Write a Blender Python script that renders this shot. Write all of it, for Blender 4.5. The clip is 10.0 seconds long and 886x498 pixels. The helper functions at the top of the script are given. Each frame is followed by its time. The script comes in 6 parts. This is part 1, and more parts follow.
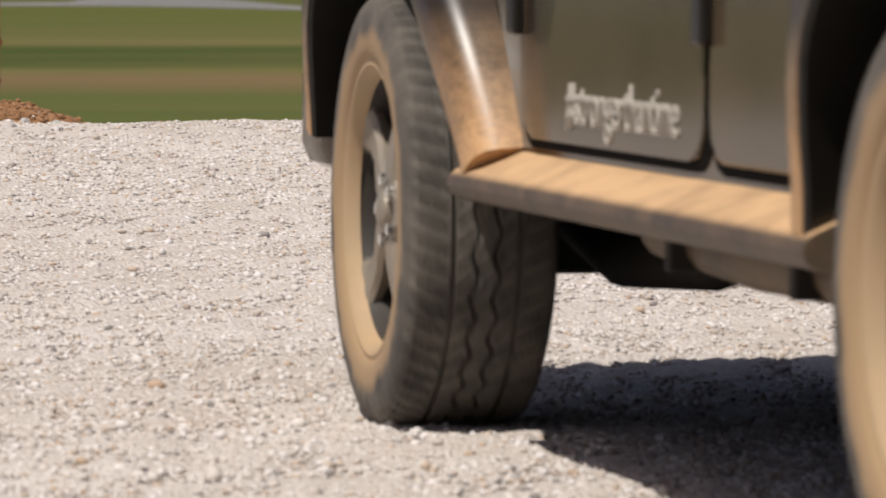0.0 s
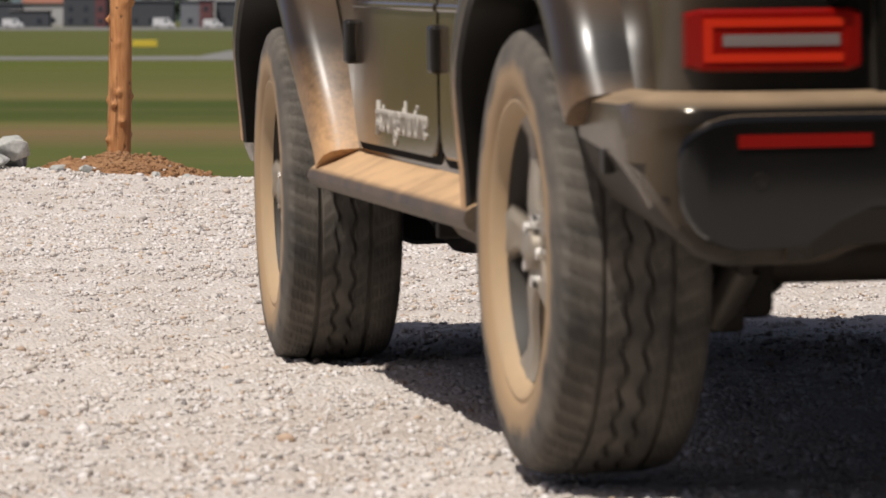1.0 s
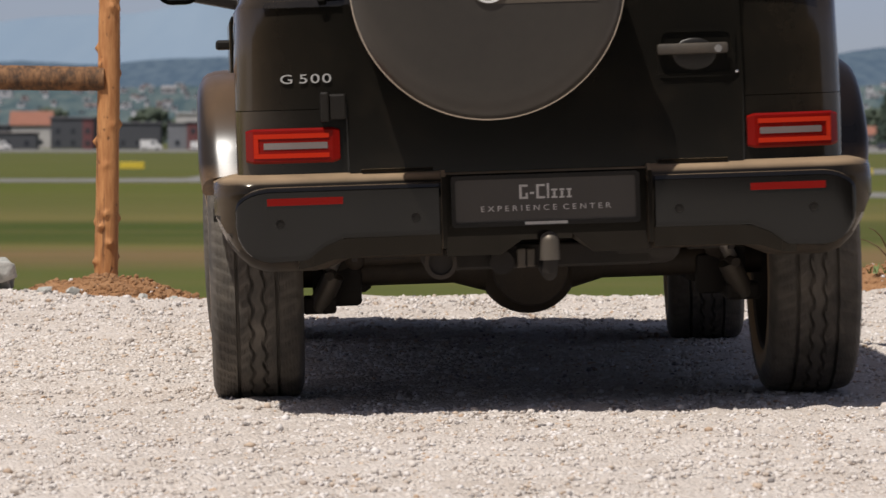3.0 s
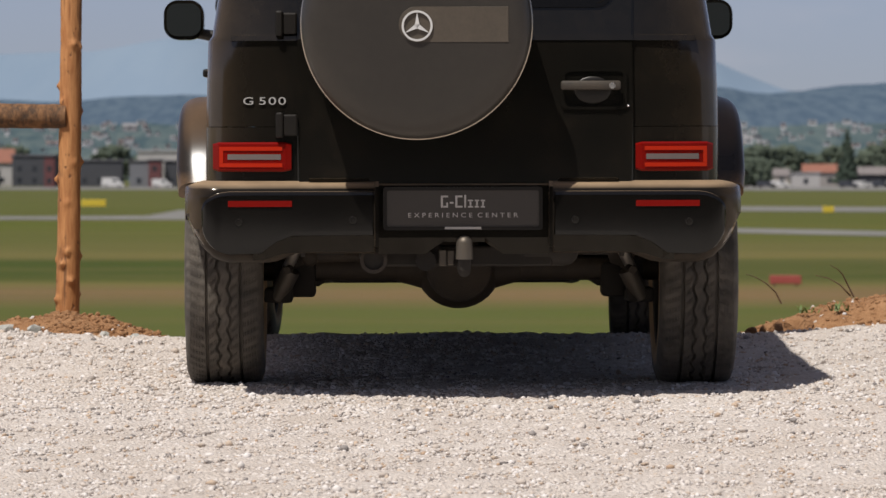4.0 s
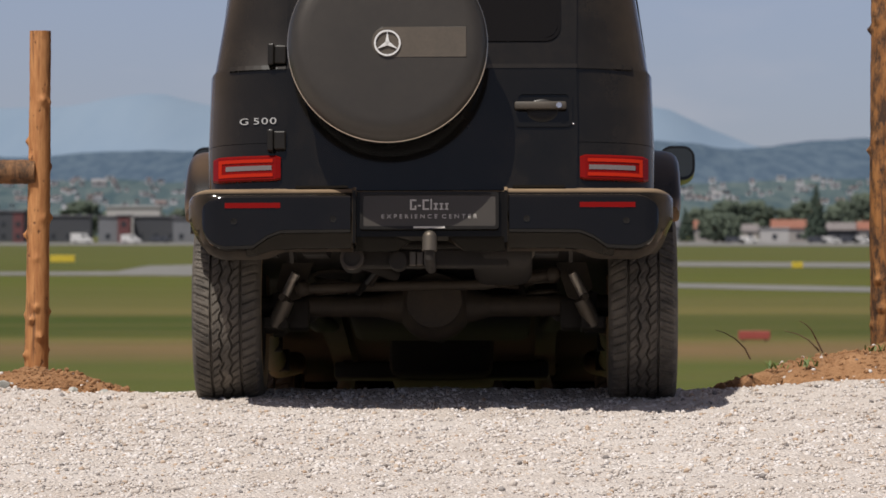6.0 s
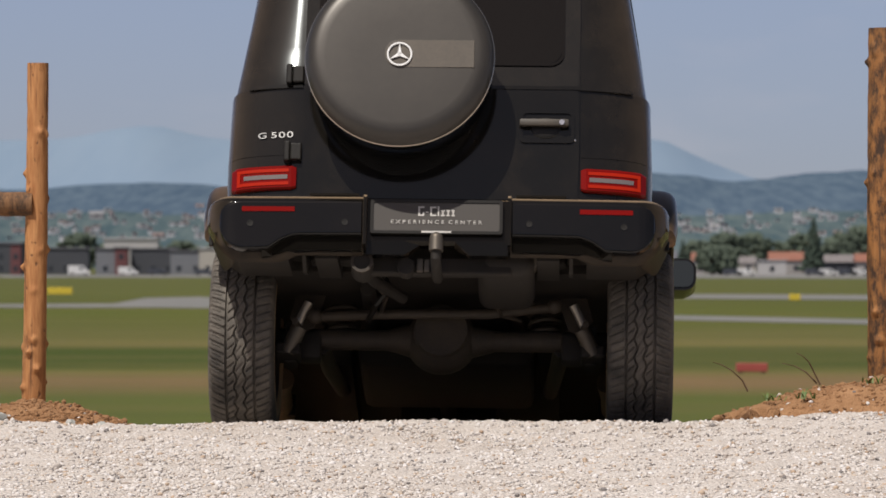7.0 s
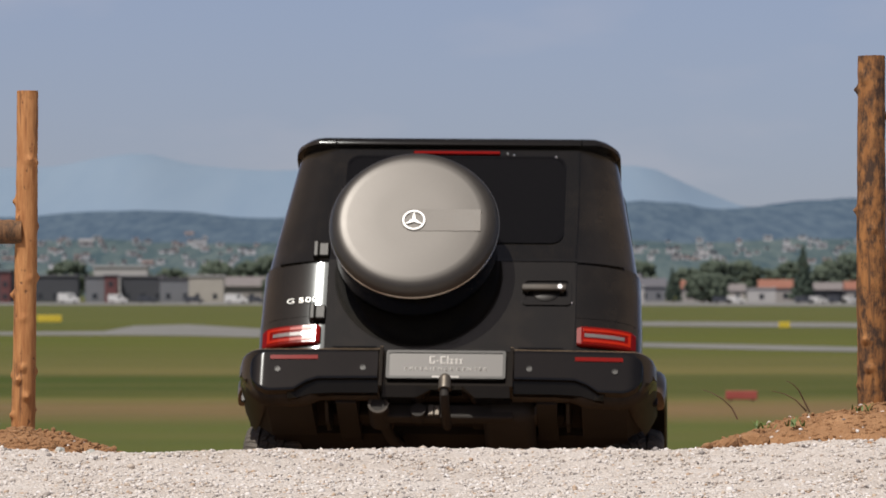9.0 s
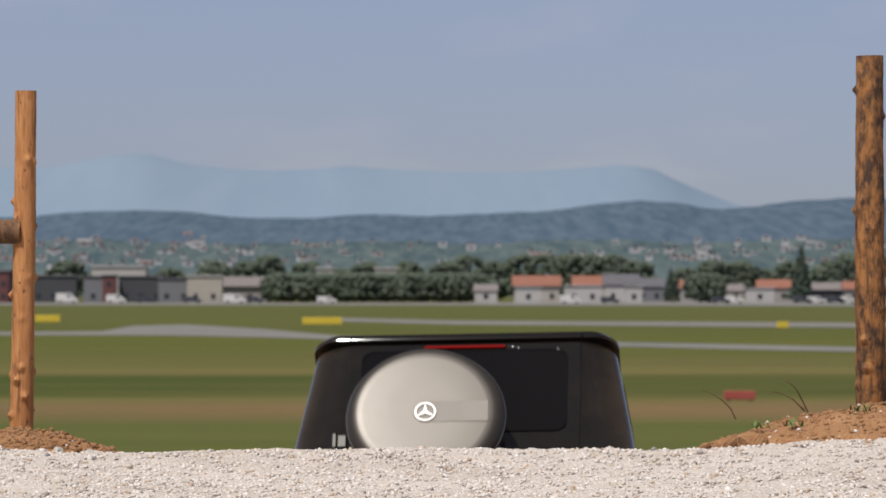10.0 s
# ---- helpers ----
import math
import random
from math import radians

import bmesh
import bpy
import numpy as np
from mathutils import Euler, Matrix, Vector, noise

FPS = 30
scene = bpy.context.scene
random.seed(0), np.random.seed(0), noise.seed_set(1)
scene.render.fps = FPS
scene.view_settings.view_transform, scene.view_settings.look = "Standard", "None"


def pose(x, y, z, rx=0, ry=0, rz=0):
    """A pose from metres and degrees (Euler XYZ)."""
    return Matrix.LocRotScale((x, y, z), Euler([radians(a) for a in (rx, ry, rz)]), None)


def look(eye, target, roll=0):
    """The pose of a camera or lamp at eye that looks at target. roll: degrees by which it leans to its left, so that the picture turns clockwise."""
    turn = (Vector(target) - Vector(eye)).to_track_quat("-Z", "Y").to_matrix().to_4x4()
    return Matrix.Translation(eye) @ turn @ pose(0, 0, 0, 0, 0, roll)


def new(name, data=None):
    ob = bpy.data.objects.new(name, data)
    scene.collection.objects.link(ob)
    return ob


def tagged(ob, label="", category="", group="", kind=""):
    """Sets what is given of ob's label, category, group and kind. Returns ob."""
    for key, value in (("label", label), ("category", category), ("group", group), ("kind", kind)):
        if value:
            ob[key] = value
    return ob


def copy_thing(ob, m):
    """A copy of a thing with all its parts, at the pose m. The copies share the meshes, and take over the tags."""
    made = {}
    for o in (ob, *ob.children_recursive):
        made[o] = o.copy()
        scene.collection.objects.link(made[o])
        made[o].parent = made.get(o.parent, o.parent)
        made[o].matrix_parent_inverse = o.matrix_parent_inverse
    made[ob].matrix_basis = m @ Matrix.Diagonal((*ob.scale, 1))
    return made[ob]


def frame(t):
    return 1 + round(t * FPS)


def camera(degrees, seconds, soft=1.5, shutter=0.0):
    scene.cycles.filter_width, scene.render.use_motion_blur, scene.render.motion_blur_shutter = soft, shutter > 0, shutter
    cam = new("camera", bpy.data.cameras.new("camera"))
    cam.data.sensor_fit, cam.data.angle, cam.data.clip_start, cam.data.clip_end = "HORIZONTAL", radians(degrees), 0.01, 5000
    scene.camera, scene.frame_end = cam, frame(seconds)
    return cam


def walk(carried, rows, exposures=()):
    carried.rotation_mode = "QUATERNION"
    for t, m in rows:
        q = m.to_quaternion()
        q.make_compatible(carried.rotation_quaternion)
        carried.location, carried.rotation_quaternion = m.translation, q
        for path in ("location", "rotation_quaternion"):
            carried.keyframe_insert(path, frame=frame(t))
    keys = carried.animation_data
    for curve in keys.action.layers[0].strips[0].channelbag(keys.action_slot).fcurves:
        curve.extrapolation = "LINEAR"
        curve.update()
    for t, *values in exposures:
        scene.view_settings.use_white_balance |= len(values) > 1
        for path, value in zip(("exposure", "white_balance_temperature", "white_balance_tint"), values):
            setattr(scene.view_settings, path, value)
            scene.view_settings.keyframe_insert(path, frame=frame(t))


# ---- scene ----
# Lens, eye and path: the camera stands on a tripod and pans and tilts.
cam = camera(10.574, 10.0, 1.4, 0.28)
cam.data.dof.use_dof = True
cam.data.dof.focus_distance = 15.0
cam.data.dof.aperture_fstop = 12.0
EYE_Z = 0.84
# seconds, pan to the left, tilt up (degrees)
PAN = [
    (0, -0.3990, -3.5391), (0.3, 0.2840, -3.3033), (0.5, 0.6627, -3.2022), (1, 1.1596, -2.8920),
    (1.5, 1.4807, -2.5276), (2, 1.5415, -2.2306), (2.5, 1.3861, -1.8185), (3, 1.0042, -1.4334),
    (4.5, 0.4125, -0.8520), (5, 0.2773, -0.7168), (5.5, 0.2069, -0.5207), (7, 0.1447, 0.0676),
    (7.5, 0.1244, 0.2637), (8, 0.1014, 0.4098), (8.5, 0.0514, 0.3990), (9, 0.0203, 0.3990),
    (9.5, 0.0101, 0.3990), (10, 0.0000, 0.3990),
]
walk(cam, [(t, pose(0, 0, EYE_Z, 90 + tilt, 0, turn)) for t, turn, tilt in PAN])

# ---- light ----
SUN_WAY = Vector((-0.30, -0.44, 1.0)).normalized()
world = bpy.data.worlds.new("sky")
scene.world = world
world.use_nodes = True
wn = world.node_tree.nodes
wl = world.node_tree.links
sky = wn.new("ShaderNodeTexSky")
sky.sky_type = "NISHITA"
sky.sun_disc = False
sky.sun_elevation = math.asin(SUN_WAY.z)
sky.sun_rotation = math.atan2(SUN_WAY.x, SUN_WAY.y)
sky.air_density, sky.dust_density, sky.ozone_density = 1.0, 2.0, 1.5
# the haze lifts the horizon's pale band: the sky is read a little higher than it stands
wtc = wn.new("ShaderNodeTexCoord")
lift = wn.new("ShaderNodeMapping")
lift.inputs["Location"].default_value = (0, 0, 0.055)
wl.new(wtc.outputs["Generated"], lift.inputs["Vector"])
wl.new(lift.outputs[0], sky.inputs["Vector"])
haze = wn.new("ShaderNodeMix")
haze.data_type, haze.blend_type = "RGBA", "MULTIPLY"
haze.inputs[0].default_value = 1.0
wl.new(sky.outputs[0], haze.inputs[6])
# the dome deepens towards the zenith
up_of = wn.new("ShaderNodeSeparateXYZ")
wl.new(wtc.outputs["Generated"], up_of.inputs[0])
rise = wn.new("ShaderNodeMapRange")
rise.interpolation_type = "SMOOTHSTEP"
rise.inputs["From Min"].default_value, rise.inputs["From Max"].default_value = 0.065, 0.36
wl.new(up_of.outputs[2], rise.inputs["Value"])
deep = wn.new("ShaderNodeMix")
deep.data_type = "RGBA"
deep.inputs[6].default_value, deep.inputs[7].default_value = (1.10, 1.0, 1.16, 1), (0.66, 0.58, 0.56, 1)
wl.new(rise.outputs[0], deep.inputs[0])
wl.new(deep.outputs[2], haze.inputs[7])
# thin veils of high cloud
veil = wn.new("ShaderNodeTexNoise")
veil.inputs["Scale"].default_value, veil.inputs["Detail"].default_value = 12.0, 5.0
stretch = wn.new("ShaderNodeMapping")
stretch.inputs["Scale"].default_value = (1, 1, 3)
wl.new(wtc.outputs["Generated"], stretch.inputs["Vector"])
wl.new(stretch.outputs[0], veil.inputs["Vector"])
band = wn.new("ShaderNodeMapRange")
band.inputs["From Min"].default_value, band.inputs["From Max"].default_value = 0.5, 0.75
band.inputs["To Max"].default_value = 0.30
wl.new(veil.outputs["Fac"], band.inputs["Value"])
cloud = wn.new("ShaderNodeMix")
cloud.data_type = "RGBA"
cloud.inputs[7].default_value = (6.2, 5.7, 6.0, 1)
wl.new(band.outputs[0], cloud.inputs[0])
wl.new(haze.outputs[2], cloud.inputs[6])
wl.new(cloud.outputs[2], wn["Background"].inputs["Color"])
wn["Background"].inputs["Strength"].default_value = 0.09
sun = new("sun", bpy.data.lights.new("sun", "SUN"))
sun.data.energy, sun.data.angle, sun.data.color = 4.5, radians(0.5), (1.0, 0.94, 0.86)
sun.matrix_world = look(SUN_WAY * 50, (0, 0, 0))
scene.view_settings.exposure = 0.0


# ---- materials ----
def ramp(nt, fac, stops):
    n = nt.nodes.new("ShaderNodeValToRGB")
    while len(n.color_ramp.elements) < len(stops):
        n.color_ramp.elements.new(0.5)
    for e, (p, c) in zip(n.color_ramp.elements, stops):
        e.position, e.color = p, (*c, 1)
    nt.links.new(fac, n.inputs[0])
    return n.outputs[0]


def noise_of(nt, scale, detail=4, rough=0.55, vec=None):
    n = nt.nodes.new("ShaderNodeTexNoise")
    n.inputs["Scale"].default_value, n.inputs["Detail"].default_value, n.inputs["Roughness"].default_value = scale, detail, rough
    if vec is not None:
        nt.links.new(vec, n.inputs["Vector"])
    return n.outputs["Fac"]


def mapped(nt, scale):
    tc = nt.nodes.new("ShaderNodeTexCoord")
    mp = nt.nodes.new("ShaderNodeMapping")
    mp.inputs["Scale"].default_value = scale
    nt.links.new(tc.outputs["Object"], mp.inputs["Vector"])
    return mp.outputs[0]


def mix(nt, fac, a, b):
    n = nt.nodes.new("ShaderNodeMix")
    n.data_type = "RGBA"
    for sock, v in ((n.inputs[0], fac), (n.inputs[6], a), (n.inputs[7], b)):
        if isinstance(v, (int, float)):
            sock.default_value = v
        elif isinstance(v, tuple):
            sock.default_value = (*v, 1)
        else:
            nt.links.new(v, sock)
    return n.outputs[2]


def calc(nt, op, a, b=0.0, c=0.0, clamp=False):
    n = nt.nodes.new("ShaderNodeMath")
    n.operation, n.use_clamp = op, clamp
    for sock, v in zip(n.inputs, (a, b, c)):
        if isinstance(v, (int, float)):
            sock.default_value = v
        else:
            nt.links.new(v, sock)
    return n.outputs[0]


def mat(name, color=(0.5, 0.5, 0.5), rough=0.6, metal=0.0, coat=0.0):
    m = bpy.data.materials.new(name)
    m.use_nodes = True
    b = m.node_tree.nodes["Principled BSDF"]
    b.inputs["Base Color"].default_value = (*color, 1)
    b.inputs["Roughness"].default_value, b.inputs["Metallic"].default_value = rough, metal
    b.inputs["Coat Weight"].default_value, b.inputs["Coat Roughness"].default_value = coat, 0.06
    return m, m.node_tree, b


def bump(nt, b, height, strength, dist):
    n = nt.nodes.new("ShaderNodeBump")
    n.inputs["Strength"].default_value, n.inputs["Distance"].default_value = strength, dist
    nt.links.new(height, n.inputs["Height"])
    nt.links.new(n.outputs[0], b.inputs["Normal"])


def mottled(name, c1, c2, scale, rough=0.7, metal=0.0, relief=0.3, dist=0.004, fine=6.0):
    m, nt, b = mat(name, c1, rough, metal)
    co = mapped(nt, (1, 1, 1))
    big, small = noise_of(nt, scale, 5, 0.6, co), noise_of(nt, scale * fine, 4, 0.6, co)
    f = calc(nt, "ADD", calc(nt, "MULTIPLY", big, 0.6), calc(nt, "MULTIPLY", small, 0.4))
    nt.links.new(ramp(nt, f, [(0.32, c1), (0.68, c2)]), b.inputs["Base Color"])
    bump(nt, b, small, relief, dist)
    return m


def dusty(name, color, rough, coat, dust, amount, low=None, scale=6.0, metal=0.0, side=0.0, up=0.0, spec=0.5, low_gain=(0.35, 1.1), relief=0.08, tint=(1, 1, 1), matt=None, patch=0.0):
    """A surface under a film of road dust; low=(z0, z1): thicker towards z0, as thrown up by the wheels;
    side, up: more of it on the flanks and on level ledges."""
    m, nt, b = mat(name, color, rough, metal, coat)
    b.inputs["Specular IOR Level"].default_value = spec
    b.inputs["Specular Tint"].default_value = (*tint, 1)
    co = mapped(nt, (1, 1, 1))
    big, small = noise_of(nt, scale, 6, 0.65, co), noise_of(nt, scale * 14, 3, 0.6, co)
    f = calc(nt, "ADD", calc(nt, "MULTIPLY", big, 0.7), calc(nt, "MULTIPLY", small, 0.3))
    f = calc(nt, "MULTIPLY", calc(nt, "SUBTRACT", f, 0.25), amount * 2.6, clamp=True)
    if low:
        sep = nt.nodes.new("ShaderNodeSeparateXYZ")
        nt.links.new(co, sep.inputs[0])
        g = calc(nt, "DIVIDE", calc(nt, "SUBTRACT", low[1], sep.outputs[2]), low[1] - low[0], clamp=True)
        f = calc(nt, "MULTIPLY", f, calc(nt, "ADD", low_gain[0], calc(nt, "MULTIPLY", g, low_gain[1])), clamp=True)
    if side or up:
        tc = nt.nodes.new("ShaderNodeTexCoord")
        ns = nt.nodes.new("ShaderNodeSeparateXYZ")
        nt.links.new(tc.outputs["Normal"], ns.inputs[0])
        patchy = calc(nt, "ADD", 0.45, calc(nt, "MULTIPLY", big, 1.1))
        flank = calc(nt, "MULTIPLY", calc(nt, "POWER", calc(nt, "ABSOLUTE", ns.outputs[0]), 1.9), side)
        ledge = calc(nt, "MULTIPLY", calc(nt, "MULTIPLY", calc(nt, "SUBTRACT", ns.outputs[2], 0.55), 3.0, clamp=True), up)
        f = calc(nt, "ADD", f, calc(nt, "MULTIPLY", calc(nt, "ADD", flank, ledge), patchy), clamp=True)
    if patch:
        blot = calc(nt, "MULTIPLY", calc(nt, "SUBTRACT", noise_of(nt, scale * 0.9, 7, 0.72, co), 0.50), 5.0, clamp=True)
        f = calc(nt, "ADD", f, calc(nt, "MULTIPLY", calc(nt, "MULTIPLY", blot, calc(nt, "ADD", small, 0.4)), patch), clamp=True)
    nt.links.new(mix(nt, f, color, dust), b.inputs["Base Color"])
    nt.links.new(calc(nt, "ADD", rough, calc(nt, "MULTIPLY", f, 0.75 - rough if matt is None else matt)), b.inputs["Roughness"])
    if coat:
        nt.links.new(calc(nt, "MULTIPLY", coat, calc(nt, "SUBTRACT", 1.0, calc(nt, "MULTIPLY", f, 1.3), clamp=True)), b.inputs["Coat Weight"])
    bump(nt, b, small, relief, 0.002)
    return m


DUST = (0.30, 0.215, 0.135)
WARM = (1.0, 0.94, 0.82)
M_PAINT = dusty("black_paint", (0.0055, 0.0053, 0.0048), 0.095, 0.0, DUST, 0.014, None, 3.2, side=0.22, up=0.12, spec=0.44, relief=0.008, tint=(0.90, 0.97, 1.0), matt=0.15, patch=0.03)
M_FLARE = dusty("flare_paint", (0.012, 0.0115, 0.011), 0.27, 0.0, (0.50, 0.30, 0.15), 0.62, (0.45, 0.75), 5.0, low_gain=(0.02, 3.0), relief=0.012, tint=(0.97, 0.98, 1.0), side=0.05, up=0.18, spec=0.36, matt=0.25)
M_SILL = dusty("dusty_sill", (0.022, 0.02, 0.018), 0.5, 0.0, (0.56, 0.36, 0.195), 0.20, None, 9.0, up=0.78)
M_EXHAUST = dusty("dusty_exhaust", (0.03, 0.026, 0.02), 0.6, 0.0, (0.34, 0.22, 0.12), 0.42, None, 6.0)
M_BUMPER = dusty("bumper_paint", (0.0055, 0.005, 0.0045), 0.10, 0.0, DUST, 0.005, (0.4, 0.8), 5.0, side=0.26, up=0.8, spec=0.3, relief=0.012, tint=WARM)
M_GLOSS = dusty("gloss_black_paint", (0.0045, 0.0042, 0.004), 0.05, 0.0, DUST, 0.008, None, 5.0, up=0.4, spec=0.42, relief=0.002, tint=(0.94, 0.98, 1.0))
M_VALANCE = dusty("dusty_bumper_underside", (0.010, 0.009, 0.008), 0.6, 0.0, DUST, 0.13, None, 7.0, spec=0.2)
M_COVER = dusty("cover_paint", (0.021, 0.019, 0.0165), 0.38, 0.0, (0.185, 0.155, 0.122), 0.075, None, 2.5, 0.0, spec=0.6, relief=0.01, tint=(1.0, 0.955, 0.91))
M_PLASTIC = dusty("black_plastic", (0.007, 0.0067, 0.006), 0.36, 0.0, DUST, 0.02, None, 8.0, spec=0.32)
M_UNDER = dusty("underbody_steel", (0.007, 0.006, 0.005), 0.75, 0.0, (0.07, 0.048, 0.03), 0.16, None, 7.0)
M_AXLE = dusty("dusty_axle_iron", (0.016, 0.0135, 0.011), 0.7, 0.0, (0.13, 0.09, 0.055), 0.30, None, 9.0)
M_PIPE = dusty("dusty_steel", (0.12, 0.11, 0.095), 0.4, 0.0, (0.12, 0.088, 0.058), 0.45, None, 9.0, 0.6)
M_RIM = dusty("dusty_alloy", (0.26, 0.245, 0.22), 0.4, 0.0, (0.36, 0.27, 0.17), 0.50, None, 5.0, 0.3)
M_BARREL = dusty("dusty_barrel", (0.02, 0.019, 0.018), 0.6, 0.0, (0.08, 0.06, 0.04), 0.35, None, 5.0)
M_LIP = dusty("caked_rim_edge", (0.34, 0.26, 0.17), 0.7, 0.0, (0.46, 0.31, 0.17), 0.8, None, 6.0)
M_STEEL = dusty("bright_steel", (0.35, 0.33, 0.30), 0.35, 0.0, DUST, 0.3, None, 9.0, 0.7)
M_GRIP = dusty("worn_handle", (0.025, 0.023, 0.02), 0.6, 0.0, DUST, 0.12, None, 12.0)
M_CHROME = mat("chrome", (0.8, 0.8, 0.8), 0.2, 0.95)[0]
M_BADGE = mat("worn_chrome", (0.46, 0.46, 0.45), 0.42, 0.5)[0]
M_EMBLEM = mat("satin_metal", (0.68, 0.68, 0.67), 0.42, 0.25)[0]
M_TRIM = mat("bronze_trim", (0.42, 0.37, 0.31), 0.25, 0.9)[0]
M_GLASS, _nt, _b = mat("dark_glass", (0.004, 0.004, 0.0045), 0.06)
_b.inputs["Specular IOR Level"].default_value = 0.3
_b.inputs["Specular Tint"].default_value = (*WARM, 1)
M_MIRROR = mat("mirror_silver", (0.045, 0.052, 0.055), 0.08, 0.5)[0]
# matt black that stands in for the shade in panel gaps
M_GAP, _nt, _b = mat("gap_black", (0.004, 0.004, 0.004), 0.8)
_b.inputs["Specular IOR Level"].default_value = 0.1
M_WHITE = mottled("white_lettering", (0.58, 0.56, 0.53), (0.42, 0.40, 0.37), 30, 0.6, relief=0.0)
M_SLOGAN = mottled("dusty_lettering", (0.50, 0.47, 0.42), (0.38, 0.35, 0.31), 30, 0.6, relief=0.0)
M_PLATE = dusty("plate_plastic", (0.046, 0.041, 0.036), 0.40, 0.0, DUST, 0.02, None, 6.0, spec=0.5, relief=0.01)
M_LENS, _nt, _b = mat("red_lens", (0.17, 0.004, 0.0025), 0.14, 0.0, 0.0)
_b.inputs["Specular IOR Level"].default_value = 0.22
M_GLOW, _nt, _b = mat("lamp_band", (0.24, 0.007, 0.004), 0.25)
_b.inputs["Specular IOR Level"].default_value = 0.15
_b.inputs["Emission Color"].default_value, _b.inputs["Emission Strength"].default_value = (1, 0.075, 0.012, 1), 0.16
M_CLEAR = mat("clear_lens", (0.15, 0.125, 0.12), 0.2, 0.0, 1.0)[0]


def tyre_material():
    m, nt, b = mat("dusty_rubber", (0.02, 0.02, 0.02), 0.75)
    co = mapped(nt, (1, 1, 1))
    sep = nt.nodes.new("ShaderNodeSeparateXYZ")
    nt.links.new(co, sep.inputs[0])
    r = calc(nt, "SQRT", calc(nt, "ADD", calc(nt, "MULTIPLY", sep.outputs[1], sep.outputs[1]), calc(nt, "MULTIPLY", sep.outputs[2], sep.outputs[2])))
    big, small = noise_of(nt, 9, 5, 0.65, co), noise_of(nt, 90, 3, 0.6, co)
    side = calc(nt, "MULTIPLY", calc(nt, "SUBTRACT", calc(nt, "ADD", 0.328, calc(nt, "MULTIPLY", calc(nt, "SUBTRACT", big, 0.5), 0.07)), r), 40, clamp=True)
    film = calc(nt, "ADD", calc(nt, "MULTIPLY", calc(nt, "SUBTRACT", big, 0.32), 1.45), calc(nt, "MULTIPLY", small, 0.25), clamp=True)
    tread = mix(nt, film, (0.018, 0.018, 0.018), (0.22, 0.19, 0.155))
    nt.links.new(mix(nt, calc(nt, "MULTIPLY", side, 0.9), tread, (0.38, 0.255, 0.14)), b.inputs["Base Color"])
    bump(nt, b, small, 0.25, 0.002)
    return m


M_TYRE = tyre_material()


def gravel_material():
    m, nt, b = mat("gravel", (0.5, 0.46, 0.42), 0.9)
    co = mapped(nt, (1, 1, 1))
    big, mid = noise_of(nt, 0.9, 4, 0.6, co), noise_of(nt, 45, 3, 0.7, co)
    v = nt.nodes.new("ShaderNodeTexVoronoi")
    v.inputs["Scale"].default_value = 85
    nt.links.new(co, v.inputs["Vector"])
    cell = ramp(nt, v.outputs["Color"], [(0.0, (0.2765, 0.2419, 0.2193)), (0.2, (0.4838, 0.4327, 0.3956)), (0.7, (0.5876, 0.543, 0.5074)), (1.0, (0.6739, 0.6407, 0.6149))])
    soil = ramp(nt, big, [(0.28, (0.432, 0.3649, 0.3096)), (0.5, (0.5443, 0.4836, 0.4386)), (0.72, (0.6048, 0.56, 0.5246))])
    damp = calc(nt, "MULTIPLY", calc(nt, "SUBTRACT", noise_of(nt, 3.2, 5, 0.65, mapped(nt, (1, 0.45, 1))), 0.48), 3.0, clamp=True)
    nt.links.new(mix(nt, calc(nt, "MULTIPLY", damp, 0.45), mix(nt, 0.55, soil, cell), (0.36, 0.29, 0.225)), b.inputs["Base Color"])
    h = calc(nt, "ADD", calc(nt, "MULTIPLY", v.outputs["Distance"], -1.0), mid)
    bump(nt, b, h, 0.8, 0.009)
    return m


def stone_material():
    m, nt, b = mat("gravel_stone", (0.5, 0.46, 0.42), 0.85)
    geo = nt.nodes.new("ShaderNodeNewGeometry")
    c = ramp(nt, geo.outputs["Random Per Island"], [(0.0, (0.121, 0.1103, 0.1118)), (0.05, (0.2593, 0.2419, 0.2365)), (0.08, (0.4148, 0.28, 0.1806)), (0.13, (0.5012, 0.3988, 0.3096)), (0.20, (0.4838, 0.4327, 0.3956)), (0.45, (0.5616, 0.5134, 0.473)), (0.75, (0.6308, 0.5939, 0.5676)), (1.0, (0.7172, 0.6916, 0.688))])
    co = mapped(nt, (1, 1, 1))
    n = noise_of(nt, 120, 3, 0.6, co)
    nt.links.new(mix(nt, calc(nt, "MULTIPLY", n, 0.3), c, (0.53, 0.48, 0.435)), b.inputs["Base Color"])
    bump(nt, b, n, 0.3, 0.003)
    return m


M_GRAVEL, M_STONE = gravel_material(), stone_material()
M_SOIL = mottled("red_soil", (0.258, 0.1247, 0.0516), (0.43, 0.2408, 0.1204), 9, 0.95, relief=0.9, dist=0.02, fine=9)
M_ROCK = mottled("grey_rock", (0.2322, 0.2494, 0.2365), (0.5676, 0.5504, 0.516), 9, 0.85, relief=0.6, dist=0.01)


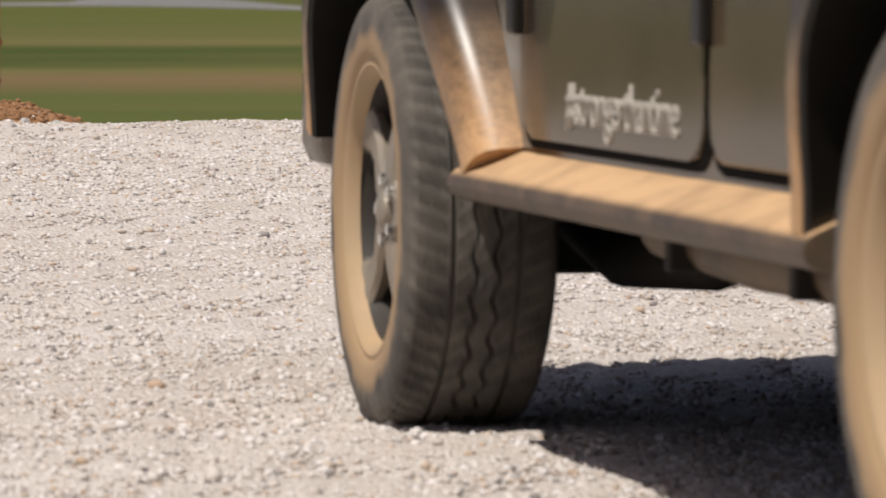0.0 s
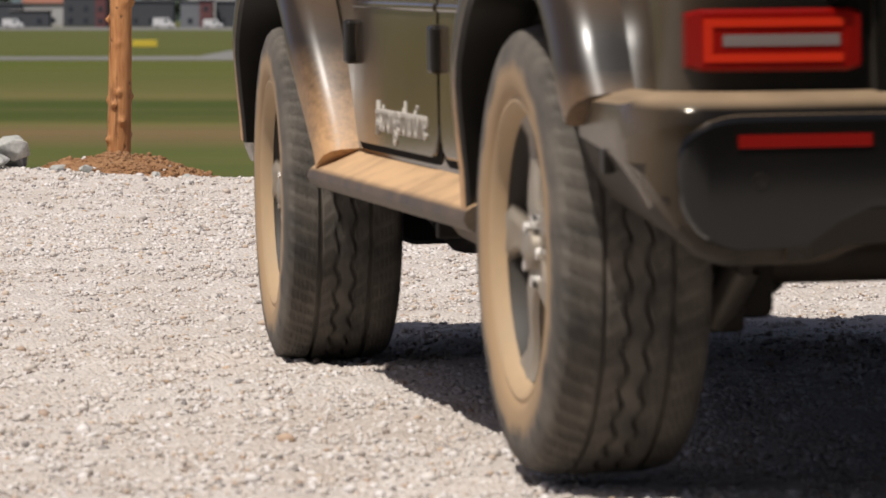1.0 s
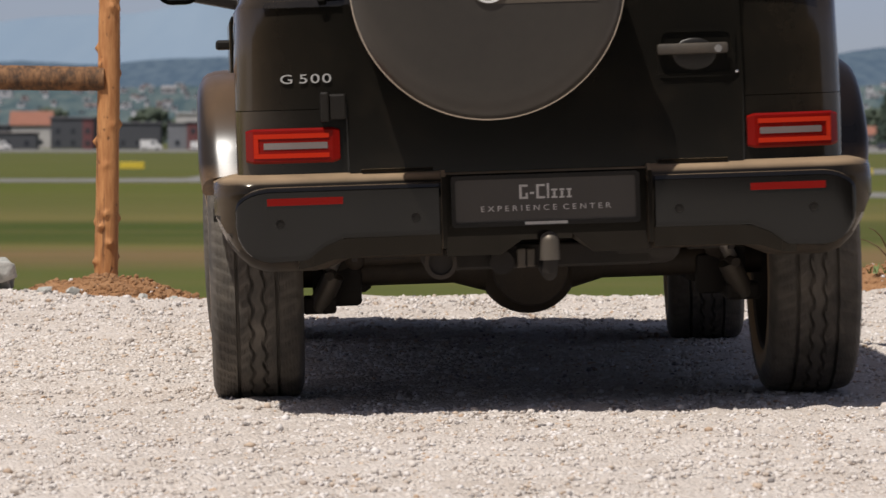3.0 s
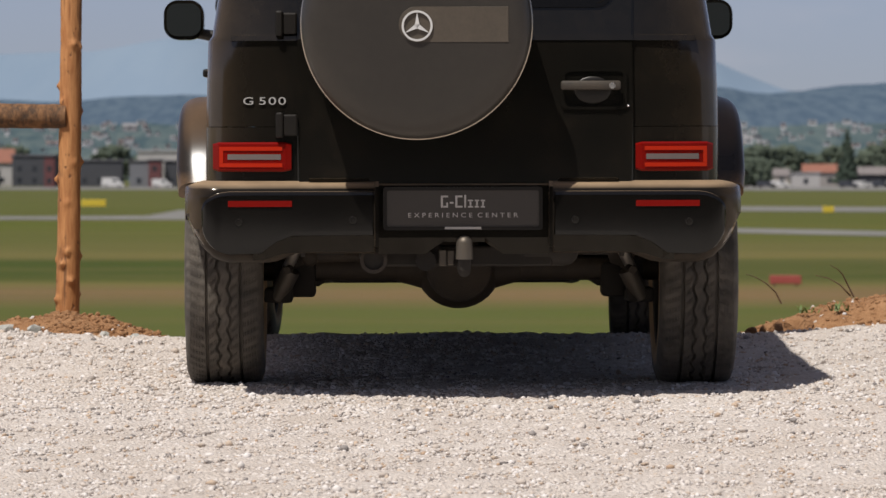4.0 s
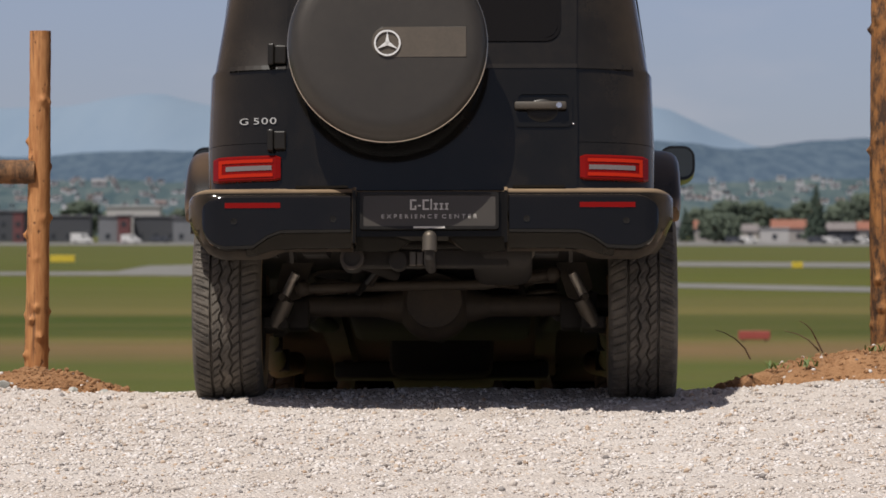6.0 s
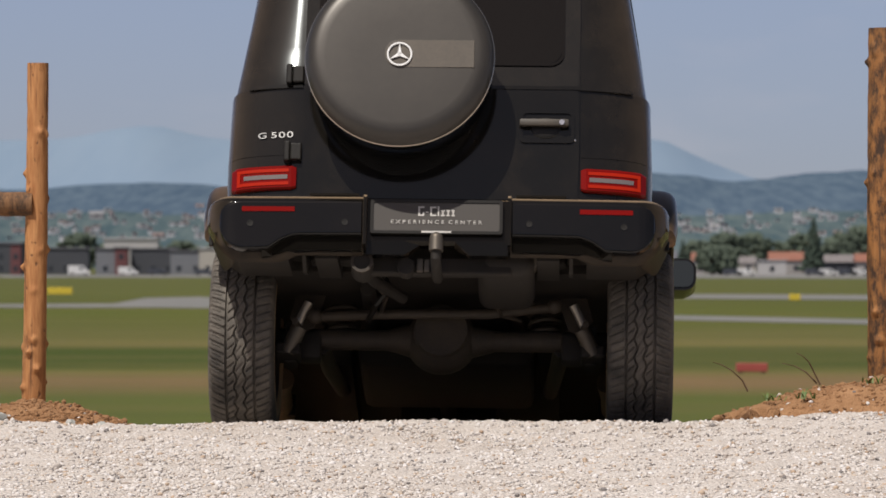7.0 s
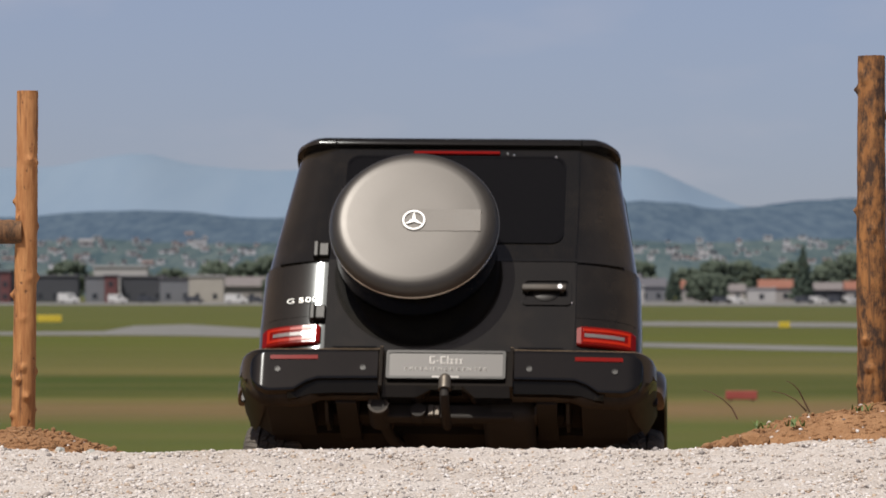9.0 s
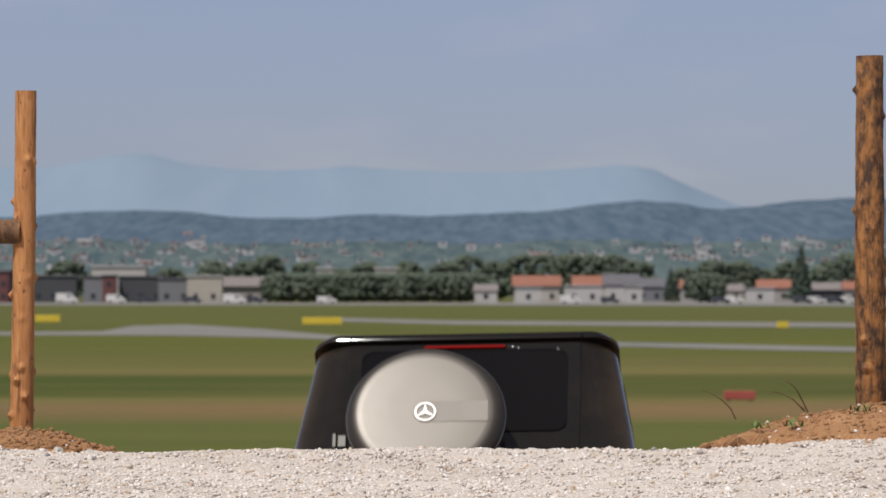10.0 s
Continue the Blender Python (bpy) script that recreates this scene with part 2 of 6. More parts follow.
def log_material(name, c1, c2, c3, barky):
    m, nt, b = mat(name, c1, 0.75)
    co = mapped(nt, (1, 1, 0.12))
    grain = noise_of(nt, 55, 5, 0.65, co)
    patch = noise_of(nt, 7 if not barky else 24, 7, 0.72, mapped(nt, (1, 1, 0.40)))
    wood = ramp(nt, grain, [(0.3, c1), (0.7, c2)])
    lo = 0.60 if not barky else 0.43
    f = calc(nt, "MULTIPLY", calc(nt, "SUBTRACT", patch, lo), 9 if not barky else 6, clamp=True)
    crack = calc(nt, "MULTIPLY", calc(nt, "SUBTRACT", noise_of(nt, 38, 3, 0.5, mapped(nt, (1, 1, 0.05))), 0.62), 14, clamp=True)
    speck = calc(nt, "MULTIPLY", calc(nt, "SUBTRACT", noise_of(nt, 42, 2, 0.5, mapped(nt, (1, 1, 0.6))), 0.66), 16, clamp=True)
    dark = calc(nt, "MAXIMUM", f, calc(nt, "MULTIPLY", calc(nt, "MAXIMUM", crack, speck), 0.75))
    nt.links.new(mix(nt, dark, wood, c3), b.inputs["Base Color"])
    bump(nt, b, calc(nt, "SUBTRACT", grain, calc(nt, "MULTIPLY", dark, 0.6)), 0.7, 0.006)
    return m


M_LOG = log_material("peeled_log", (0.324, 0.1215, 0.036), (0.567, 0.279, 0.108), (0.099, 0.0405, 0.018), False)
M_BARK = log_material("bark_log", (0.279, 0.1125, 0.0306), (0.387, 0.18, 0.0585), (0.054, 0.027, 0.0144), True)
M_RAIL = log_material("dark_rail", (0.135, 0.063, 0.027), (0.27, 0.135, 0.054), (0.054, 0.0297, 0.0162), True)
M_TWIG = mottled("twig_bark", (0.10, 0.06, 0.035), (0.2, 0.13, 0.08), 30, 0.8)
M_LEAF = mottled("weed_leaf", (0.06, 0.11, 0.02), (0.14, 0.2, 0.05), 30, 0.6)


def field_material():
    """Mown and bare strips of the airfield, which run across the view."""
    m, nt, b = mat("airfield_grass", (0.1, 0.14, 0.04), 0.95)
    co = mapped(nt, (1, 1, 1))
    sep = nt.nodes.new("ShaderNodeSeparateXYZ")
    nt.links.new(co, sep.inputs[0])
    wob = calc(nt, "MULTIPLY", calc(nt, "SUBTRACT", noise_of(nt, 0.03, 3, 0.6, mapped(nt, (1, 0.4, 1))), 0.5), 12)
    y = calc(nt, "DIVIDE", calc(nt, "ADD", sep.outputs[1], wob), 1200, clamp=True)
    g1, g2, g3, br = (0.0791, 0.1049, 0.0155), (0.1462, 0.1333, 0.043), (0.0413, 0.0688, 0.0112), (0.1935, 0.1247, 0.0645)
    bands = [(0.0, (0.0903, 0.1118, 0.0258)), (0.141, (0.086, 0.1075, 0.0258)), (0.152, br), (0.161, br), (0.170, g2), (0.178, g3), (0.212, g3), (0.220, g2), (0.245, (0.1118, 0.1118, 0.0344)), (0.27, (0.0903, 0.1032, 0.0258)), (0.33, g1), (0.42, (0.0688, 0.0903, 0.0189)), (0.5, (0.0774, 0.0989, 0.0241)), (0.62, (0.0731, 0.0946, 0.0241)), (1.0, (0.086, 0.1032, 0.0344))]
    b.inputs["Specular IOR Level"].default_value = 0.08
    col = ramp(nt, y, bands)
    fine = noise_of(nt, 0.5, 6, 0.7, mapped(nt, (1, 0.25, 1)))
    streak = calc(nt, "MULTIPLY", calc(nt, "SUBTRACT", noise_of(nt, 0.05, 5, 0.65, mapped(nt, (0.5, 1.6, 1))), 0.42), 3.2, clamp=True)
    col = mix(nt, calc(nt, "MULTIPLY", streak, 0.6), col, (0.155, 0.125, 0.052))
    thin = calc(nt, "MULTIPLY", calc(nt, "SUBTRACT", noise_of(nt, 0.16, 4, 0.6, mapped(nt, (0.12, 1.2, 1))), 0.48), 5.0, clamp=True)
    col = mix(nt, calc(nt, "MULTIPLY", thin, 0.4), col, (0.065, 0.082, 0.026))
    nt.links.new(mix(nt, calc(nt, "MULTIPLY", fine, 0.45), col, (0.099, 0.086, 0.035)), b.inputs["Base Color"])
    bump(nt, b, noise_of(nt, 8, 4, 0.7, co), 0.6, 0.1)
    return m


M_FIELD = field_material()
M_CONCRETE = mottled("runway_concrete", (0.1247, 0.1247, 0.1161), (0.2021, 0.1978, 0.1849), 0.08, 0.85, relief=0.1)
# leaf and needle colours are lightened and blued to carry distance haze
M_CANOPY = mottled("hazed_tree_leaves", (0.0533, 0.074, 0.055), (0.0843, 0.1075, 0.074), 0.4, 0.9, relief=0.3, dist=0.3)
M_CONIFER = mottled("hazed_conifer_needles", (0.0275, 0.0447, 0.0344), (0.043, 0.0645, 0.043), 0.5, 0.9, relief=0.8, dist=0.3)


def hill_material(name, c1, c2, scale, stretch=(1, 0.03, 0.6)):
    m, nt, b = mat(name, c1, 1.0)
    n = noise_of(nt, scale, 7, 0.65, mapped(nt, stretch))
    nt.links.new(ramp(nt, n, [(0.38, c1), (0.62, c2)]), b.inputs["Base Color"])
    b.inputs["Specular IOR Level"].default_value = 0.0
    return m


# distance haze is mixed into the woods' base colours
M_HILL = hill_material("haze_tinted_woods", (0.0533, 0.0843, 0.1), (0.1075, 0.1392, 0.1409), 0.13, (1, 0.03, 1.8))
M_RIDGE = hill_material("haze_tinted_ridge", (0.0602, 0.0928, 0.1366), (0.0946, 0.1332, 0.1754), 0.13, (1, 0.03, 1.3))
# the mountains' blue is air haze put into the base colour
M_MOUNT = hill_material("haze_blue_mountain", (0.178, 0.243, 0.325), (0.196, 0.260, 0.338), 0.012)
M_BACKDROP = mottled("dark_backdrop", (0.02, 0.03, 0.012), (0.05, 0.065, 0.025), 0.6, 0.9, relief=0.8, dist=0.3)


# ---- mesh helpers ----
def part(name, bm, material, parent=None, label="", smooth=False):
    me = bpy.data.meshes.new(name)
    bmesh.ops.recalc_face_normals(bm, faces=bm.faces[:])
    for f in bm.faces:
        f.smooth = smooth
    bm.to_mesh(me)
    bm.free()
    me.materials.append(material)
    ob = new(name, me)
    if smooth:
        me.set_sharp_from_angle(angle=radians(38))
    if parent is not None:
        ob.parent = parent
    if label:
        tagged(ob, label)
    return ob


def thing(name, label, category, group="", kind="", at=None):
    ob = new(name)
    ob.empty_display_size = 0.1
    if at is not None:
        ob.matrix_basis = at
    return tagged(ob, label, category, group, kind)


def box(bm, lo, hi, bevel=0.0, seg=2):
    r = bmesh.ops.create_cube(bm, size=1)
    c, s = (Vector(lo) + Vector(hi)) / 2, Vector(hi) - Vector(lo)
    for v in r["verts"]:
        v.co = Vector((v.co.x * s.x, v.co.y * s.y, v.co.z * s.z)) + c
    if bevel:
        es = list({e for v in r["verts"] for e in v.link_edges})
        bmesh.ops.bevel(bm, geom=es, offset=bevel, segments=seg, affect="EDGES", profile=0.5)
    return bm


def tube(bm, p0, p1, r0, r1=None, seg=16, caps=True):
    p0, p1 = Vector(p0), Vector(p1)
    m = Matrix.Translation((p0 + p1) / 2) @ (p1 - p0).to_track_quat("Z", "Y").to_matrix().to_4x4()
    bmesh.ops.create_cone(bm, cap_ends=caps, segments=seg, radius1=r0, radius2=r0 if r1 is None else r1, depth=(p1 - p0).length, matrix=m)
    return bm


def pipe(bm, pts, r, seg=10):
    """A bent pipe through points, with a ring at each."""
    pts = [Vector(p) for p in pts]
    rings = []
    for i, p in enumerate(pts):
        d = (pts[min(i + 1, len(pts) - 1)] - pts[max(i - 1, 0)]).normalized()
        q = d.to_track_quat("Z", "Y")
        rr = r[i] if isinstance(r, (list, tuple)) else r
        rings.append([bm.verts.new(p + q @ Vector((rr * math.cos(a), rr * math.sin(a), 0))) for a in np.linspace(0, 2 * math.pi, seg, endpoint=False)])
    return skin(bm, rings, True, True)


def skin(bm, rings, around=True, caps=True):
    n = len(rings[0])
    for a, b in zip(rings, rings[1:]):
        for i in range(n if around else n - 1):
            j = (i + 1) % n
            bm.faces.new((a[i], a[j], b[j], b[i]))
    if caps:
        bm.faces.new(rings[0][::-1])
        bm.faces.new(rings[-1])
    return bm


def lofted(bm, loops, around=True, caps=True):
    return skin(bm, [[bm.verts.new(p) for p in loop] for loop in loops], around, caps)


def revolved(bm, profile, seg=64, closed=True, offset=(0, 0, 0), wave=None):
    """profile: (x, r) pairs turned about the x axis."""
    o = Vector(offset)
    rings = []
    for k in range(seg):
        a = 2 * math.pi * k / seg
        rings.append([bm.verts.new(o + Vector((x, (r + (wave(k, x, r) if wave else 0)) * math.cos(a), (r + (wave(k, x, r) if wave else 0)) * math.sin(a)))) for x, r in profile])
    n = len(profile)
    for k in range(seg):
        p, q = rings[k], rings[(k + 1) % seg]
        for i in range(n if closed else n - 1):
            j = (i + 1) % n
            bm.faces.new((p[i], p[j], q[j], q[i]))
    return bm


def slab(bm, outline, axis, a, b, bevel=0.0):
    """A plate with an outline in the plane across the axis (0 x, 1 y, 2 z), from a to b."""
    def put(u, v, w):
        return {0: (w, u, v), 1: (u, w, v), 2: (u, v, w)}[axis]
    v0 = [bm.verts.new(put(u, v, a)) for u, v in outline]
    v1 = [bm.verts.new(put(u, v, b)) for u, v in outline]
    n = len(outline)
    f0, f1 = bm.faces.new(v0), bm.faces.new(v1[::-1])
    for i in range(n):
        bm.faces.new((v0[i], v1[i], v1[(i + 1) % n], v0[(i + 1) % n]))
    if bevel:
        bmesh.ops.bevel(bm, geom=list(f1.edges), offset=bevel, segments=2, affect="EDGES", profile=0.5)
    return bm


def rounded(u0, v0, u1, v1, r, seg=5, corners=(1, 1, 1, 1)):
    """Outline of a rounded rectangle; corners: which of lower left, lower right, upper right, upper left are round."""
    out = []
    for k, (cu, cv) in enumerate(((u0, v0), (u1, v0), (u1, v1), (u0, v1))):
        if not corners[k]:
            out.append((cu, cv))
            continue
        iu, iv = cu + (r if cu == u0 else -r), cv + (r if cv == v0 else -r)
        a0 = (180, 270, 0, 90)[k]
        for s in range(seg + 1):
            a = radians(a0 + 90 * s / seg)
            out.append((iu + r * math.cos(a), iv + r * math.sin(a)))
    return out


def lettering(name, body, size, m, material, parent, label="", width=None, space=1.0):
    cu = bpy.data.curves.new(name, "FONT")
    cu.body, cu.size, cu.extrude, cu.align_x, cu.align_y = body, size, 0.0015, "CENTER", "CENTER"
    cu.space_character = space
    tmp = new(name, cu)
    me = bpy.data.meshes.new_from_object(tmp.evaluated_get(bpy.context.evaluated_depsgraph_get()))
    bpy.data.objects.remove(tmp)
    co = np.array([v.co[:] for v in me.vertices])
    k = width / np.ptp(co[:, 0]) if width else 1.0
    me.transform(Matrix.Diagonal((k, 1, 1, 1)))
    me.transform(m)
    me.materials.append(material)
    ob = new(name, me)
    ob.parent = parent
    return tagged(ob, label) if label else ob


def grid_mesh(name, xs, ys, zs):
    nx, ny = len(xs), len(ys)
    X, Y = np.meshgrid(xs, ys)
    co = np.stack([X, Y, zs], -1).reshape(-1, 3)
    i = np.arange(nx * ny).reshape(ny, nx)
    f = np.stack([i[:-1, :-1], i[:-1, 1:], i[1:, 1:], i[1:, :-1]], -1).reshape(-1, 4)
    me = bpy.data.meshes.new(name)
    me.from_pydata(co.tolist(), [], f.tolist())
    for p in me.polygons:
        p.use_smooth = True
    return me


rng = np.random.default_rng(5)


# ---- ground ----
FIELD_Z = -4.16
PROFILE_Y = (-80, 0, 6, 9, 11.3, 12.7, 14.2, 17.6, 18.5, 19.0, 19.25, 19.45, 19.75, 20.13, 20.56, 21.04, 21.57, 22.2, 22.9, 24, 25.3, 27.5, 30)
PROFILE_Z = (-0.05, 0.0, 0.0, 0.004, 0.02, 0.03, 0.04, 0.092, 0.115, 0.152, 0.166, 0.158, 0.105, 0.025, -0.085, -0.29, -0.55, -0.92, -1.44, -2.12, -3.06, FIELD_Z, FIELD_Z)


def ground_z(x, y):
    x, y = np.asarray(x, float), np.asarray(y, float)
    z = np.interp(y, PROFILE_Y, PROFILE_Z)
    near = np.clip((y - 17.5) / 1.7, 0, 1) * np.clip((21 - y) / 1.2, 0, 1)
    z = z + near * (0.034 * np.clip((x - 0.9) / 0.9, 0, 1.5) + 0.02 * np.clip((-1.5 - x) / 0.6, 0, 1) - 0.012 * np.exp(-((x + 1.15) / 0.3) ** 2))
    soft = np.clip((27 - y) / 4, 0, 1)
    z = z + soft * (0.008 * np.sin(1.9 * x + 0.7 * y) * np.sin(1.3 * y - 0.6 * x) + 0.005 * np.sin(6.1 * x - 2.2 * y) * np.sin(4.7 * y + x))
    return z


gx = np.concatenate([[-3000, -900, -250, -70, -25, -10, -6, -4.5], np.arange(-3.6, 3.61, 0.045), [4.5, 6, 10, 25, 70, 250, 900, 3000]])
gy = np.concatenate([[-80, -30, -10, 0, 3, 5, 6.2], np.arange(7, 21, 0.055), np.arange(21, 30, 0.3), [34, 45, 70, 110, 180, 300, 500, 800, 1200, 1800, 3000, 4900]])
GX, GY = np.meshgrid(gx, gy)
GZ = ground_z(GX, GY)
fine = (np.abs(GX) < 3.7) & (GY > 7) & (GY < 21)
GZ = GZ + fine * rng.normal(0, 0.0055, GX.shape)
ground_me = grid_mesh("ground", gx, gy, GZ)
for mm in (M_GRAVEL, M_SOIL, M_FIELD):
    ground_me.materials.append(mm)
for p in ground_me.polygons:
    p.material_index = 0 if p.center.y < 20.6 else (1 if p.center.y < 28 else 2)
ground = tagged(new("ground", ground_me), "pale crushed-stone track running to a crest above a green airfield", "ground", kind="structure")


def stones(name, count, x_of, y0, y1, s0, s1, label, sink=0.3, power=2.2, height=None, material=None):
    """Loose angular stones pressed into the track, joined."""
    t = bmesh.new()
    bmesh.ops.create_icosphere(t, subdivisions=1, radius=1)
    base = np.array([v.co[:] for v in t.verts])
    faces = np.array([[v.index for v in f.verts] for f in t.faces])
    t.free()
    nb = len(base)
    y = rng.uniform(y0, y1, count)
    lo, hi = x_of(y)
    x = lo + (hi - lo) * rng.random(count)
    size = s0 + (s1 - s0) * rng.random(count) ** power
    sc = size[:, None] * rng.uniform(0.65, 1.25, (count, 3))
    sc[:, 2] *= 0.72
    jit = base[None] * (1 + rng.uniform(-0.28, 0.22, (count, nb, 1)))
    ang = rng.uniform(0, 2 * math.pi, count)
    v = jit * sc[:, None, :]
    ca, sa = np.cos(ang)[:, None], np.sin(ang)[:, None]
    tilt = rng.uniform(-0.5, 0.5, count)[:, None]
    vx, vy, vz = v[..., 0] * ca - v[..., 1] * sa, v[..., 0] * sa + v[..., 1] * ca, v[..., 2]
    vy, vz = vy * np.cos(tilt) - vz * np.sin(tilt), vy * np.sin(tilt) + vz * np.cos(tilt)
    z = (height or ground_z)(x, y) + sc[:, 2] * sink
    co = np.stack([vx + x[:, None], vy + y[:, None], vz + z[:, None]], -1).reshape(-1, 3)
    fc = (faces[None] + (np.arange(count) * nb)[:, None, None]).reshape(-1, 3)
    me = bpy.data.meshes.new(name)
    me.vertices.add(len(co))
    me.vertices.foreach_set("co", co.ravel().astype(np.float32))
    me.loops.add(fc.size)
    me.loops.foreach_set("vertex_index", fc.ravel().astype(np.int32))
    me.polygons.add(len(fc))
    me.polygons.foreach_set("loop_start", np.arange(0, fc.size, 3, dtype=np.int32))
    me.update(calc_edges=True)
    me.materials.append(material or M_STONE)
    return tagged(new(name, me), label, "soil" if material else "gravel", kind="stuff")


wedge = lambda y: (-0.135 * y - 0.1, 0.115 * y + 0.1)
stones("gravel", 98000, wedge, 7.2, 19.5, 0.0026, 0.0092, "pale grey and buff crushed stone spread on the track", 0.18)
stones("coarse_gravel", 2400, wedge, 7.2, 19.6, 0.008, 0.016, "larger loose stones lying on the track", 0.45, 2.6)

stones("crest_gravel", 11000, wedge, 15.0, 19.5, 0.005, 0.0125, "grey and buff stones along the crest", 0.35, 2.0)


def mound(name, cx, cy, rx, ry, h, label, seed):
    xs, ys = np.linspace(-1, 1, 90), np.linspace(-1, 1, 50)
    X, Y = np.meshgrid(xs, ys)
    r = np.sqrt(X ** 2 + Y ** 2)
    Z = np.array([[noise.fractal(Vector((x * rx * 7 + seed, y * ry * 7, 0)), 0.9, 2.0, 5) for x in xs] for y in ys])
    shape = np.clip(1 - r ** 2.2, -0.2, 1)
    z = ground_z(cx + X * rx, cy + Y * ry) + shape * h + Z * 0.03 * np.clip(1.3 - r, 0, 1) - 0.02 * (r > 0.97)
    me = grid_mesh(name, cx + xs * rx, cy + ys * ry, z)
    me.materials.append(M_SOIL)
    ob = tagged(new(name, me), label, "soil")

    def top(px_, py_):
        i_ = np.clip(((px_ - cx) / rx + 1) / 2 * 89, 0, 89).astype(int)
        j_ = np.clip(((py_ - cy) / ry + 1) / 2 * 49, 0, 49).astype(int)
        return z[j_, i_]
    inner = lambda yy: (cx - 0.9 * rx * np.sqrt(np.clip(1 - ((yy - cy) / ry) ** 2, 0, 1)), cx + 0.9 * rx * np.sqrt(np.clip(1 - ((yy - cy) / ry) ** 2, 0, 1)))
    n_ = int(5200 * rx * ry * 2)
    stones("soil_crumbs", n_, inner, cy - ry * 0.95, cy + ry * 0.3, 0.003, 0.016, "reddish soil crumbs on the heap", 0.3, 3.0, top, M_SOIL)
    stones("soil_pebbles", n_ // 25, inner, cy - ry * 0.95, cy + ry * 0.3, 0.004, 0.014, "pale pebbles in the soil heap", 0.3, 2.0, top)
    return ob


mound("soil_mound", -1.69, 19.75, 0.42, 0.5, 0.10, "small heap of reddish soil round the foot of a fence post", 3.0)
mound("soil_mound", 1.86, 19.85, 0.92, 0.6, 0.182, "heap of reddish-brown soil beside the track", 9.0)
mound("soil_mound", -2.45, 19.95, 0.55, 0.4, 0.07, "low heap of reddish soil under loose rocks", 14.0)


def clod(name, x, y, z, s, material, label, category, seed, group=""):
    bm = bmesh.new()
    bmesh.ops.create_icosphere(bm, subdivisions=2, radius=1)
    r = random.Random(seed)
    sc = (s * r.uniform(0.8, 1.35), s * r.uniform(0.7, 1.1), s * r.uniform(0.55, 0.85))
    for v in bm.verts:
        k = 1 + 0.45 * noise.noise(v.co * 1.4 + Vector((seed * 3.1, 0, 0)))
        v.co = Vector((v.co.x * sc[0], v.co.y * sc[1], v.co.z * sc[2])) * k
    ob = part(name, bm, material)
    ob.matrix_basis = pose(x, y, z, r.uniform(-15, 15), r.uniform(-15, 15), r.uniform(0, 360))
    return tagged(ob, label, category, group)


def rock(x, y, z, s, seed, label):
    """A broken block: the hull of a few points, its edges chipped."""
    r = random.Random(seed)
    bm = bmesh.new()
    for _ in range(13):
        d = Vector((r.uniform(-1, 1), r.uniform(-1, 1), r.uniform(-1, 1))).normalized()
        bm.verts.new((d.x * s * 1.35, d.y * s, d.z * s * 0.72) if r.random() < 0.8 else (d.x * s, d.y * s * 0.8, d.z * s * 0.5))
    bmesh.ops.convex_hull(bm, input=bm.verts[:])
    bmesh.ops.delete(bm, geom=[v for v in bm.verts if not v.link_faces], context="VERTS")
    bmesh.ops.bevel(bm, geom=bm.edges[:], offset=s * 0.05, segments=1, affect="EDGES")
    ob = part("rock", bm, M_ROCK)
    ob.matrix_basis = pose(x, y, z, r.uniform(-20, 20), r.uniform(-20, 20), r.uniform(0, 360))
    return tagged(ob, label, "rock", "rocks beside the track")


rk = random.Random(40)
for i in range(34):
    x, y = -2.03 - 0.62 * rk.random() ** 0.8, 19.30 + rk.uniform(0, 0.38)
    s = rk.uniform(0.035, 0.085) * (0.75 if x > -2.12 else 1.0)
    up = (-0.01, 0.03, 0.075)[i % 3] * min(1.0, (-1.98 - x) / 0.2)
    rock(x, y, float(ground_z(x, y)) + s * 0.25 + up, s, 100 + i, "angular grey-white rock in a pile beside the track" if s > 0.05 else "small broken grey-white rock in a pile beside the track")
for i, (x, y, s) in enumerate([(-1.83, 19.3, 0.028), (-1.55, 19.28, 0.022), (-1.95, 19.3, 0.03), (-1.42, 19.22, 0.018), (1.15, 19.35, 0.05), (1.26, 19.42, 0.06), (1.06, 19.3, 0.03)]):
    clod("clod", x, y, float(ground_z(x, y)) + s * 0.3, s, M_ROCK if i < 4 else M_SOIL, "small pale stone by the soil heap" if i < 4 else "lump of reddish soil at the heap's foot", "stone" if i < 4 else "soil", i + 20)


# an unseen dark screen, added behind the eye to darken reflections and low sky
hx = np.linspace(-40, 40, 90)
hz = np.array([0.0, 1, 2.2, 3.4, 4.4, 5])
HX, HZ = np.meshgrid(hx, hz)
HN = np.array([[noise.fractal(Vector((x / 5, z / 4, 3.0)), 0.8, 2.0, 4) for x in hx] for z in hz])
backdrop_me = grid_mesh("unseen_backdrop", hx, hz, HZ)
for v, n_ in zip(backdrop_me.vertices, HN.ravel()):
    z_ = v.co.z
    v.co = (v.co.x, -4.5 + 0.004 * v.co.x ** 2 + 0.8 * n_, -0.3 + z_ * (1 + 0.2 * n_))
backdrop_me.materials.append(M_BACKDROP)
tagged(new("unseen_backdrop", backdrop_me), "unseen dark backdrop added behind the eye for reflections", "trees", kind="structure")

